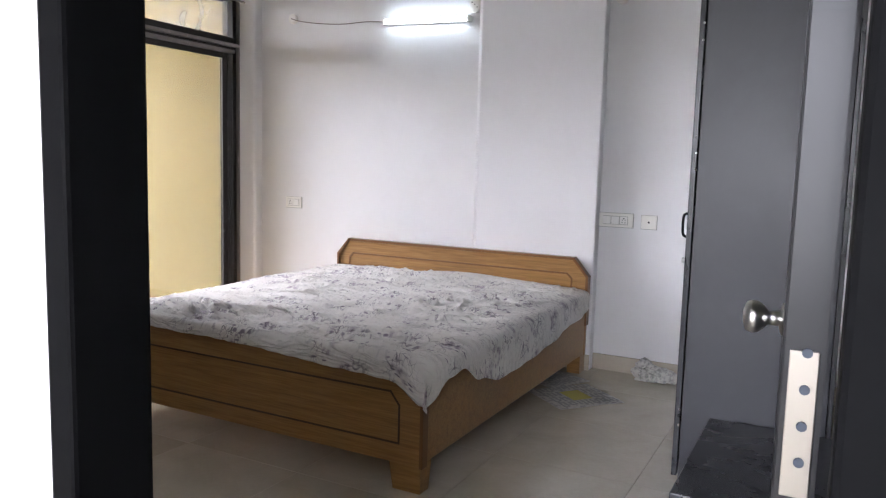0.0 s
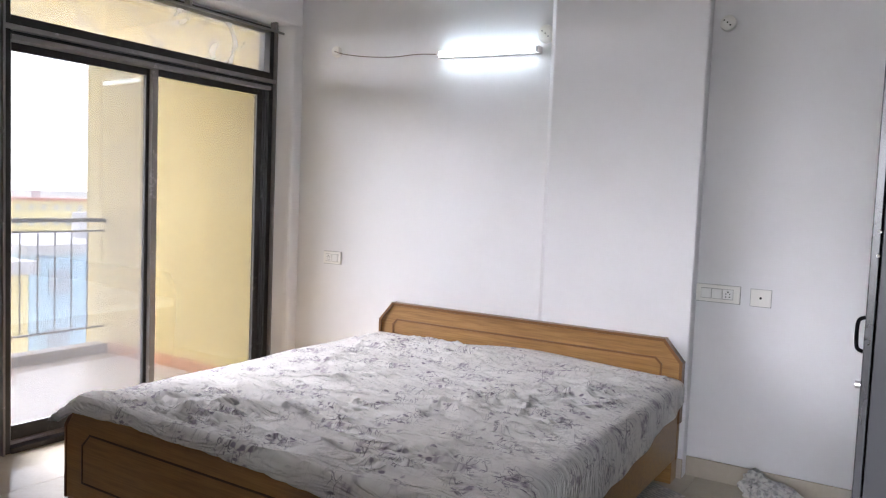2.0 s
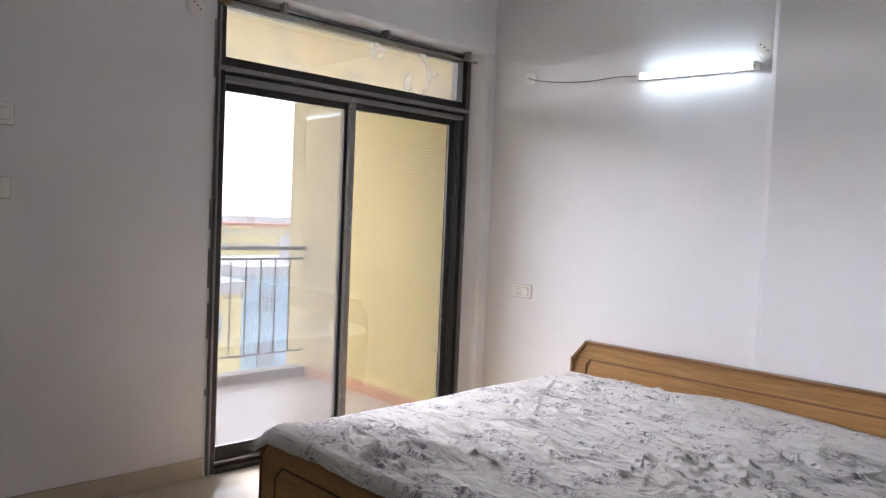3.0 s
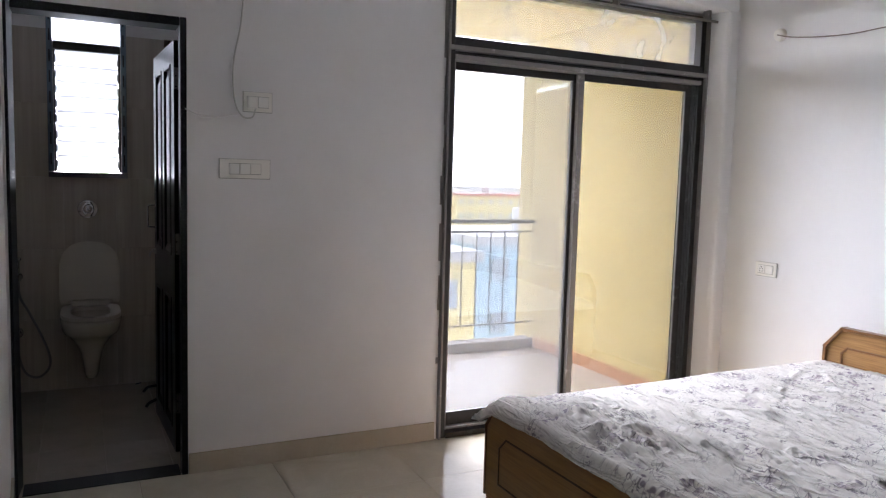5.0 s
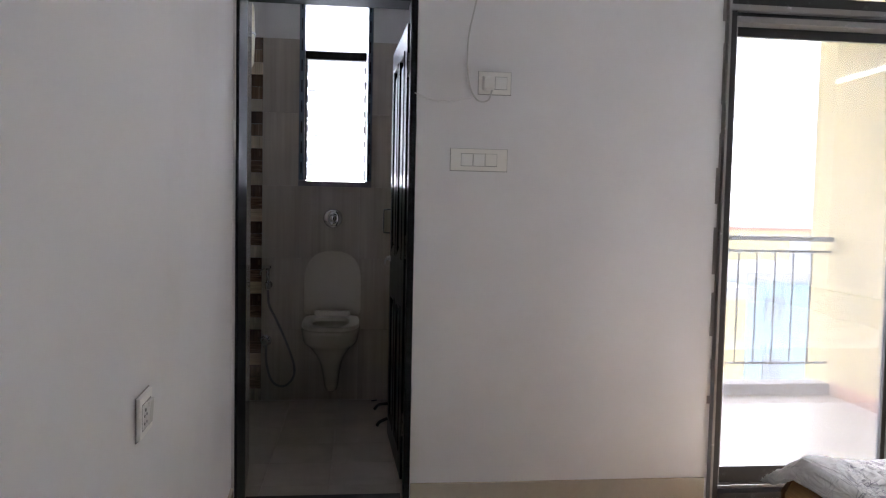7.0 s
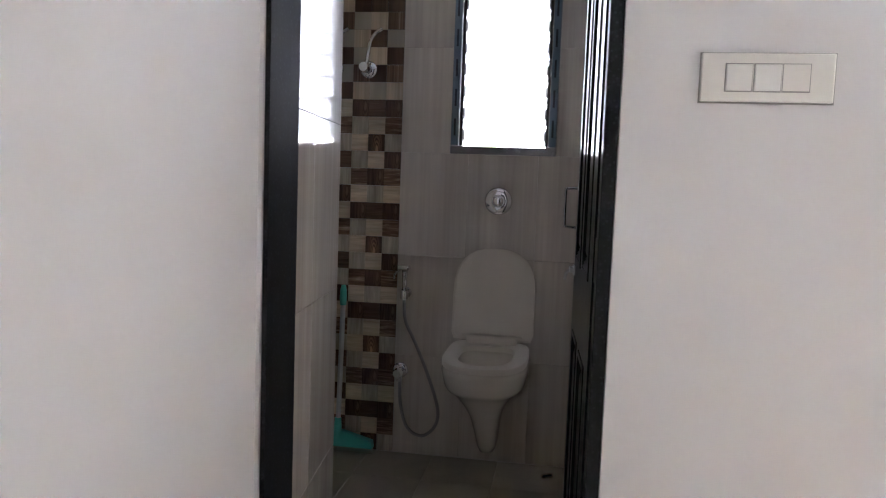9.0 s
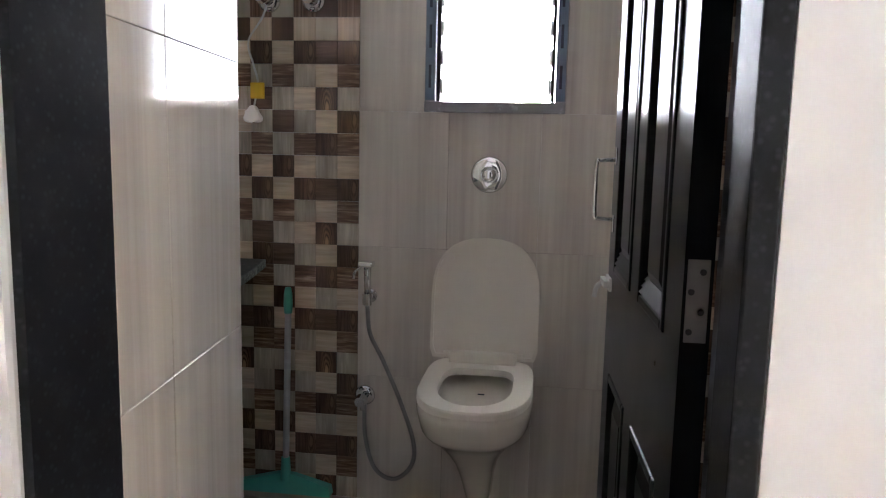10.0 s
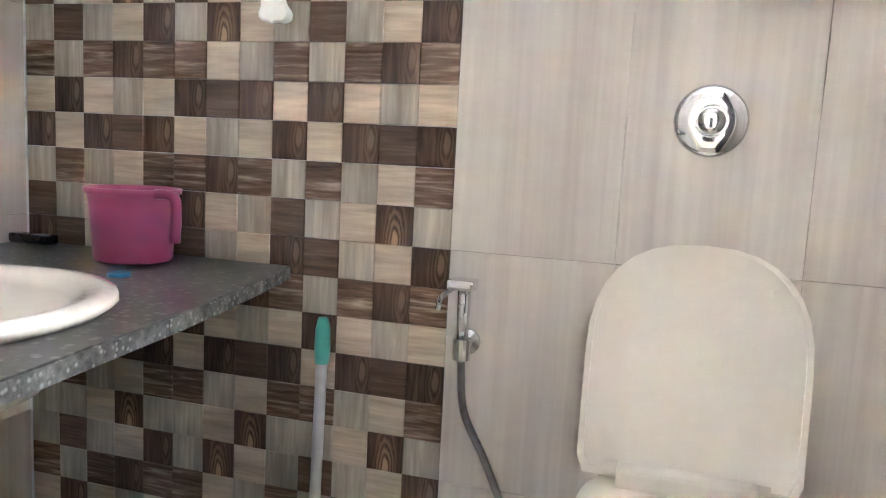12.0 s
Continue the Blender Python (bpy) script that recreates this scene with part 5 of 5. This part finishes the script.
for y, lbl in ((0.957, "chrome shower tap high on the mosaic wall"), (0.800, "chrome shower tap with a bent handle")):
    tp = thing("wall_tap", (-5.655, y, 1.725), lbl, "tap", "shower taps on the mosaic wall")
    part("flange", lathe([(0, 0), (0.040, 0), (0.038, 0.008), (0.02, 0.016), (0, 0.016)], pose(0, 0, 0, 0, 90, 0)), M_CHROME, tp, smooth=True)
    part("body", cyl((0.012, 0, 0), (0.075, 0, 0), 0.02), M_CHROME, tp)
    part("pipe", tube([(0.05, 0.0, 0.01), (0.045, 0.006, 0.06), (0.03, 0.012, 0.12), (0.012, 0.03, 0.16), (0.01, 0.06, 0.18)], 0.009, 6), M_CHROME, tp, "flexible chrome pipe", True)
    part("knob", cyl((0.075, 0, 0), (0.10, 0, 0), 0.024, 0.02), M_CHROME, tp)

gy = thing("water_heater", (-5.42, 0.86, 2.0), "cream oval water heater high on the wall", "water heater")
part("body", lathe([(0, 0), (0.10, 0.003), (0.16, 0.03), (0.185, 0.09), (0.19, 0.26), (0.185, 0.42), (0.16, 0.48), (0.1, 0.51), (0, 0.513)], None, 32, 1.0, 1.25), M_CREAM, gy, smooth=True)
part("seam", lathe([(0.186, 0.25), (0.194, 0.252), (0.194, 0.262), (0.186, 0.264)], None, 32, 1.0, 1.25), M_STEEL, gy)
gc = thing("heater_cable", (-5.64, 0.76, 1.45), "white cable with a yellow tag and plug hanging down", "cable")
part("cable", tube([(0, 0.05, 0.40), (0, 0.03, 0.24), (0, -0.03, 0.14), (0.004, -0.012, 0.06), (0.006, 0.004, 0.0), (0.006, -0.010, -0.08)], 0.0035, 8), M_WIRE, gc)
part("tag", box((0.002, -0.022, -0.055), (0.012, 0.028, 0.0), 0.004), M_YTAG, gc, "yellow cardboard tag")
plug_shape = [(0.028 * (1 + 0.22 * math.cos(3 * a)) * math.cos(a), 0.028 * (1 + 0.22 * math.cos(3 * a)) * math.sin(a)) for a in [math.tau * k / 24 for k in range(24)]]
bm = slab(plug_shape, 0, 0.028, 0.006)
bmesh.ops.transform(bm, matrix=pose(0.0, -0.012, -0.112, 90, 0, 90) @ Matrix.Rotation(radians(-30), 4, "Z"), verts=bm.verts[:])
part("plug", bm, M_PLATE, gc, "white three-pin plug")

mp = thing("floor_wiper", (-5.62, 0.865, ZB), "teal floor wiper leaning on the mosaic wall", "floor wiper")
part("pole", cyl((0.012, 0.0, 0.10), (0.0, 0.008, 0.70), 0.0115), M_POLE, mp, "grey metal pole")
part("grip", lathe([(0, 0.0), (0.014, 0.0), (0.016, 0.03), (0.0145, 0.07), (0.010, 0.092), (0, 0.094)], pose(0.0, 0.008, 0.69)), M_TEAL, mp, "teal plastic grip", True)
part("socket", cyl((0.013, 0.0, 0.075), (0.012, 0.0, 0.16), 0.020, 0.015), M_TEAL, mp)
part("head", loft([[(-0.012, -0.17, 0.03), (0.035, -0.17, 0.03), (0.035, 0.17, 0.03), (-0.012, 0.17, 0.03)], [(-0.008, -0.165, 0.062), (0.03, -0.165, 0.062), (0.03, 0.165, 0.062), (-0.008, 0.165, 0.062)], [(-0.002, -0.03, 0.10), (0.022, -0.03, 0.10), (0.022, 0.03, 0.10), (-0.002, 0.03, 0.10)]]), M_TEAL, mp, "teal plastic head")
part("blade", box((0.004, -0.17, 0.0), (0.016, 0.17, 0.031), 0.002), M_RUBBER, mp, "pale rubber blade")

# washbasin top, basin, and what stands on it
front = [(-5.662, 0.775), (-5.45, 0.815), (-5.2, 0.853), (-5.0, 0.874), (-4.85, 0.889), (-4.7, 0.90), (-4.412, 0.91)]
ctr_out = [(-5.662, 0.104)] + front + [(-4.412, 0.104)]
bx, by, bz = -5.02, 0.52, 0.832
ctr = thing("counter", (0, 0, 0), "grey granite washbasin counter with a rough edge", "counter")
bm = bmesh.new()
bowl_cut = [(bx + 0.255 * math.cos(math.tau * k / 44), by + 0.25 * math.sin(math.tau * k / 44)) for k in range(44)]
loops = {}
for z in (0.805, 0.832):
    es = []
    for key, line in (("out", ctr_out), ("cut", bowl_cut)):
        vs = loops[key, z] = [bm.verts.new((x, y, z)) for x, y in line]
        es += [bm.edges.new((vs[k - 1], vs[k])) for k in range(len(vs))]
    bmesh.ops.triangle_fill(bm, use_beauty=True, edges=es)
for key in ("out", "cut"):
    lo_, hi_ = loops[key, 0.805], loops[key, 0.832]
    for k in range(len(lo_)):
        bm.faces.new((lo_[k - 1], lo_[k], hi_[k], hi_[k - 1]))
bmesh.ops.recalc_face_normals(bm, faces=bm.faces[:])
part("top", bm, M_COUNTER, ctr)
eb = bmesh.new()
pts = smooth_line([(x, y + 0.0015, 0) for x, y in front], 30)
for p, q in zip(pts, pts[1:]):
    k = 0.0025 * noise.noise(Vector((p.x * 14, 0, 0)))
    v = [eb.verts.new(c) for c in ((p.x, p.y + k, 0.806), (q.x, q.y + k, 0.806), (q.x, q.y + k, 0.829), (p.x, p.y + k, 0.829), (p.x, p.y - 0.01, 0.806), (q.x, q.y - 0.01, 0.806), (q.x, q.y - 0.01, 0.829), (p.x, p.y - 0.01, 0.829))]
    for f in ((0, 1, 2, 3), (3, 2, 6, 7), (1, 0, 4, 5), (0, 3, 7, 4), (1, 5, 6, 2)):
        eb.faces.new([v[i] for i in f])
part("rough_edge", eb, M_ROUGHSTONE, ctr, "rough-cut pale stone edge")
part("bracket", box((-4.6, 0.10, 0.77), (-4.56, 0.6, 0.804), 0.003), M_BLACK, ctr)
bs = thing("washbasin", (bx, by, bz), "oval ivory washbasin set in the counter", "washbasin")
part("bowl", lathe([(0.0, -0.155), (0.10, -0.150), (0.19, -0.115), (0.235, -0.045), (0.245, 0.0), (0.282, 0.001), (0.290, 0.010), (0.285, 0.019), (0.262, 0.023), (0.240, 0.016), (0.226, -0.002), (0.195, -0.075), (0.13, -0.12), (0.03, -0.133), (0.0, -0.134)], None, 44, 1.0, 0.98), M_CERAMIC, bs, smooth=True)
part("drain", cyl((0, 0, -0.135), (0, 0, -0.129), 0.022), M_CHROME, bs)
mug = thing("plastic_mug", (-5.555, 0.478, bz), "pink plastic bath mug standing on the counter", "mug")
part("body", lathe([(0, 0), (0.070, 0), (0.075, 0.005), (0.083, 0.11), (0.086, 0.134), (0.092, 0.136), (0.093, 0.146), (0.087, 0.147), (0.083, 0.13), (0.071, 0.013), (0, 0.011)], None, 40), M_PINK, mug, smooth=True)
part("handle", tube([(0.03, 0.075, 0.138), (0.034, 0.100, 0.140), (0.036, 0.122, 0.134), (0.036, 0.127, 0.105), (0.036, 0.124, 0.048)], 0.0105, 6), M_PINK, mug, smooth=True)
bc = thing("bottle_cap", (-5.385, 0.585, bz), "flat blue bottle cap on the counter", "bottle cap")
part("cap", lathe([(0, 0), (0.019, 0), (0.02, 0.002), (0.019, 0.007), (0, 0.008)]), M_BLUE, bc)
cb = thing("comb", (-5.62, 0.165, bz), "black plastic brush lying on the counter", "brush")
part("back", box((-0.02, -0.07, 0.002), (0.012, 0.045, 0.022), 0.005), M_BLACK, cb)
part("bristles", box((-0.016, -0.066, 0.0), (0.008, 0.041, 0.0022)), M_INK, cb)


# ---- balcony railing and the town outside ----
rl = thing("balcony_railing", (-5.71, 3.88, 0.05), "grey painted steel balcony railing", "railing")
part("top_rail", box((-0.025, -1.195, 1.005), (0.025, 1.195, 1.038), 0.004), M_RAILPAINT, rl)
part("upper_bar", box((-0.008, -1.195, 0.925), (0.008, 1.195, 0.941), 0.002), M_RAILPAINT, rl)
part("lower_bar", box((-0.008, -1.195, 0.130), (0.008, 1.195, 0.146), 0.002), M_RAILPAINT, rl)
for k in range(17):
    y = -1.13 + 0.136 * k
    part("bar", cyl((0, y, 0.14), (0, y, 0.93), 0.0065, n=8), M_RAILPAINT, rl)
for y in (-1.17, 0.0):
    part("post", box((-0.012, y - 0.012, 0.0), (0.012, y + 0.012, 1.006), 0.002), M_RAILPAINT, rl)

GZ = -24.0
gk = Mat("hazy_ground", (0.32, 0.31, 0.29), 0.95)
gk.colour(gk.ramp(gk.noise(gk.coords((1, 1, 1)), 0.05, 6), [(0.35, (0.26, 0.28, 0.24)), (0.65, (0.42, 0.40, 0.37))]))
solid("ground", slab([(-2500, -2500), (2500, -2500), (2500, 2500), (-2500, 2500)], GZ - 1, GZ), gk.m, "pale dusty ground of the town far below", "ground")
PAINTS = [Mat("facade_paint", c, 0.8).m for c in ((0.78, 0.66, 0.28), (0.42, 0.60, 0.72), (0.70, 0.70, 0.68), (0.62, 0.42, 0.34), (0.50, 0.66, 0.66), (0.74, 0.62, 0.55))]
M_WINDARK = Mat("distant_window", (0.34, 0.40, 0.45), 0.3).m
M_ROOFRED = Mat("red_roof_sheet", (0.55, 0.20, 0.14), 0.7).m
M_ROOFGREY = Mat("grey_roof_sheet", (0.5, 0.5, 0.5), 0.7).m


def house(x, y, w, d, storeys, paint, roof, label):
    hgt = storeys * 3.1
    t = thing("apartment_house", (x, y, GZ), label, "building", "buildings of the town outside")
    part("wall", box((-d / 2, -w / 2, 0), (d / 2, w / 2, hgt)), paint, t)
    part("roof", box((-d / 2 - 0.3, -w / 2 - 0.3, hgt), (d / 2 + 0.3, w / 2 + 0.3, hgt + 0.5)), roof, t)
    part("water_tank", cyl((0, 0, hgt + 0.5), (0, 0, hgt + 2.0), 0.9, n=12), M_ROOFGREY, t)
    cols = max(2, int(w // 2.6))
    for s in range(storeys):
        for c in range(cols):
            yy = -w / 2 + (c + 0.5) * w / cols
            part("window", box((d / 2, yy - 0.55, s * 3.1 + 1.0), (d / 2 + 0.08, yy + 0.55, s * 3.1 + 2.3)), M_WINDARK, t)
    return t


random.seed(11)
house(-34, 13.3, 9, 8, 7, PAINTS[0], M_ROOFGREY, "yellow apartment house behind the railing")
house(-42, 28, 12, 9, 7, PAINTS[1], M_ROOFGREY, "pale blue apartment house behind the railing")
house(-60, 42, 14, 10, 6, PAINTS[4], M_ROOFRED, "pale green apartment house with a red roof")
for k in range(26):
    dist = random.uniform(55, 320)
    ang = radians(random.uniform(-12, 62))
    house(-6 - dist * math.cos(ang), 4 + dist * math.sin(ang), random.uniform(9, 22), random.uniform(8, 14), random.randint(3, 7), PAINTS[k % 6], M_ROOFRED if k % 3 == 0 else M_ROOFGREY, "pale apartment house far off in the haze")


# ---- tiles: each a piece of its own ----
def tile_mesh(w, h, t, mat, bevel=0.0009):
    """A tile lying in x and y, its face towards +z."""
    bm = bmesh.new()
    a, b = (-w / 2, -h / 2), (w / 2, h / 2)
    low = [bm.verts.new((x, y, 0)) for x, y in ((a[0], a[1]), (b[0], a[1]), (b[0], b[1]), (a[0], b[1]))]
    mid = [bm.verts.new((x, y, t - bevel)) for x, y in ((a[0], a[1]), (b[0], a[1]), (b[0], b[1]), (a[0], b[1]))]
    top = [bm.verts.new((x, y, t)) for x, y in ((a[0] + bevel, a[1] + bevel), (b[0] - bevel, a[1] + bevel), (b[0] - bevel, b[1] - bevel), (a[0] + bevel, b[1] - bevel))]
    for p, q in ((low, mid), (mid, top)):
        for k in range(4):
            bm.faces.new((p[k], p[(k + 1) % 4], q[(k + 1) % 4], q[k]))
    bm.faces.new(top)
    return put(bm, mat)


MESHES = {}


def tile(w, h, t, mat, parent, m, name="tile"):
    key = (round(w, 3), round(h, 3), t, mat.name)
    if key not in MESHES:
        MESHES[key] = tile_mesh(w, h, t, mat)
    ob = new(name, MESHES[key])
    ob.parent = parent
    ob.matrix_world = m
    return ob


def cut(r, hole):
    """What is left of a rectangle (u0, u1, v0, v1) round a hole."""
    u0, u1, v0, v1 = r
    a, b, c, d = hole
    if a >= u1 or b <= u0 or c >= v1 or d <= v0:
        return [r]
    out = []
    if a > u0:
        out.append((u0, a, v0, v1))
    if b < u1:
        out.append((b, u1, v0, v1))
    m0, m1 = max(u0, a), min(u1, b)
    if c > v0:
        out.append((m0, m1, v0, c))
    if d < v1:
        out.append((m0, m1, d, v1))
    return [q for q in out if q[1] - q[0] > 0.004 and q[3] - q[2] > 0.004]


CELL = 0.0778
TW, TH = 4 * CELL, 6 * CELL
ZROWS = [1.3606 + TH * k for k in range(-3, 3)]
NO_HOLE = (9, 9.1, 9, 9.1)


def tiled(parent, u0, u1, make, hole=NO_HOLE, start=None):
    start = u0 if start is None else start
    us = [start + TW * k for k in range(-12, 14)]
    for ua in us:
        for za in ZROWS[:-1]:
            r = (max(ua, u0), min(ua + TW, u1), za, za + TH)
            if r[1] - r[0] < 0.01:
                continue
            for q in cut(r, hole):
                make(q, parent)


def on_x(x, way):
    def make(q, parent):
        tile(q[1] - q[0] - 0.0008, q[3] - q[2] - 0.0008, 0.009, M_BEIGE, parent, facing(x, (q[0] + q[1]) / 2, (q[2] + q[3]) / 2, way))
    return make


def on_y(y, way):
    def make(q, parent):
        tile(q[1] - q[0] - 0.0008, q[3] - q[2] - 0.0008, 0.009, M_BEIGE, parent, facing((q[0] + q[1]) / 2, y, (q[2] + q[3]) / 2, way))
    return make


YM0, YM1 = 1.115, 2.047
tiled(W_BACK, YM0, YM1, on_x(XB + 0.002, "+x"), (FR[0], FR[1], FR[2] + 0.002, FR[3]))
def on_return(q, parent):
    xm = (q[0] + q[1]) / 2
    tile(q[1] - q[0] - 0.001, q[3] - q[2] - 0.001, 0.009, M_BEIGE, parent, pose(xm, 1.2117 + 0.1016 * (xm + 4.40), (q[2] + q[3]) / 2 + 0.02, 90, 0, 180 + 5.8))


tiled(W_RET, -4.40, -3.929, on_return)
tiled(W_RET, 0.11, 1.217, on_x(-4.399, "-x"))
tiled(W_RIGHT, -5.66, -3.94, on_y(2.371, "-y"))
tiled(W_LEFT, -5.66, -4.41, on_y(0.093, "+y"))

# mosaic: each printed square a piece, in the order of the tile's pattern
PATTERN = ("UALD", "AHDH", "DLAL", "LDUD", "HALH", "ALCA")


def square(col, row, turned):
    r = row % 6
    return PATTERN[5 - r][3 - col % 4] if turned else PATTERN[r][col % 4]


def mosaic_field(parent, y_edge, cols, way, z_parts):
    rest = {}
    for c in range(cols):
        for row in range(-12, 18):
            zt = 1.3606 - row * CELL
            if zt > 2.31:
                continue
            t = c // 4
            turned = t % 2 == 1 and not 6 <= row < 12
            k = square(3 - c % 4, row, turned) if way < 0 else square(c % 4, row, turned)
            yc = y_edge + way * (c + 0.5) * CELL
            mat = M_MOS[k]
            depth = 0.0098 if k in "LA" else 0.0105
            m = facing(XB + 0.002, yc, zt - CELL / 2, "+x")
            if zt < z_parts:
                tile(CELL - 0.0010, CELL - 0.0010, depth, mat, parent, m, "mosaic_tile")
            else:
                rest.setdefault(mat.name, (mat, []))[1].append(m)
    for mat, ms in rest.values():
        bm = bmesh.new()
        for m in ms:
            add_box(bm, (-CELL / 2 + 0.0008, -CELL / 2 + 0.0008, 0), (CELL / 2 - 0.0008, CELL / 2 - 0.0008, 0.010), 0, m)
        o = part("upper_mosaic", bm, mat, parent)
        o["kind"] = "stuff"


mosaic_field(W_BACK, YM0, 13, -1, 1.62)
W_RMOS = solid("wall_bath_mosaic_band", box((XB - 0.001, YM1, ZB), (XB + 0.001, 2.37, 2.3)), M_GROUT, "narrow mosaic band beside the bathroom door", "wall")
mosaic_field(W_RMOS, YM1, 4, 1, 1.62)

FLOOR = bpy.data.objects["floor"]
FT = 0.605
for i in range(8):
    for j in range(8):
        x0, y0 = -3.915 + FT * i, 1.14 + FT * j
        x1, y1 = min(x0 + FT, XE + 0.1), min(y0 + FT, YN + 0.1)
        if x1 - x0 > 0.02 and y1 - y0 > 0.02:
            tile(x1 - x0 - 0.0015, y1 - y0 - 0.0015, 0.012, M_FLOOR, FLOOR, pose((x0 + x1) / 2, (y0 + y1) / 2, -0.012))
BF = bpy.data.objects["floor_bath"]
for i in range(6):
    for j in range(8):
        x0, y0 = -5.665 + 0.303 * i, 0.1 + 0.303 * j
        x1, y1 = min(x0 + 0.303, -3.93), min(y0 + 0.303, 2.37)
        if x1 - x0 > 0.02 and y1 - y0 > 0.02 and not (x1 > -4.35 and y1 < 1.2):
            tile(x1 - x0 - 0.002, y1 - y0 - 0.002, 0.008, M_BATHFLOOR, BF, pose((x0 + x1) / 2, (y0 + y1) / 2, ZB - 0.008))
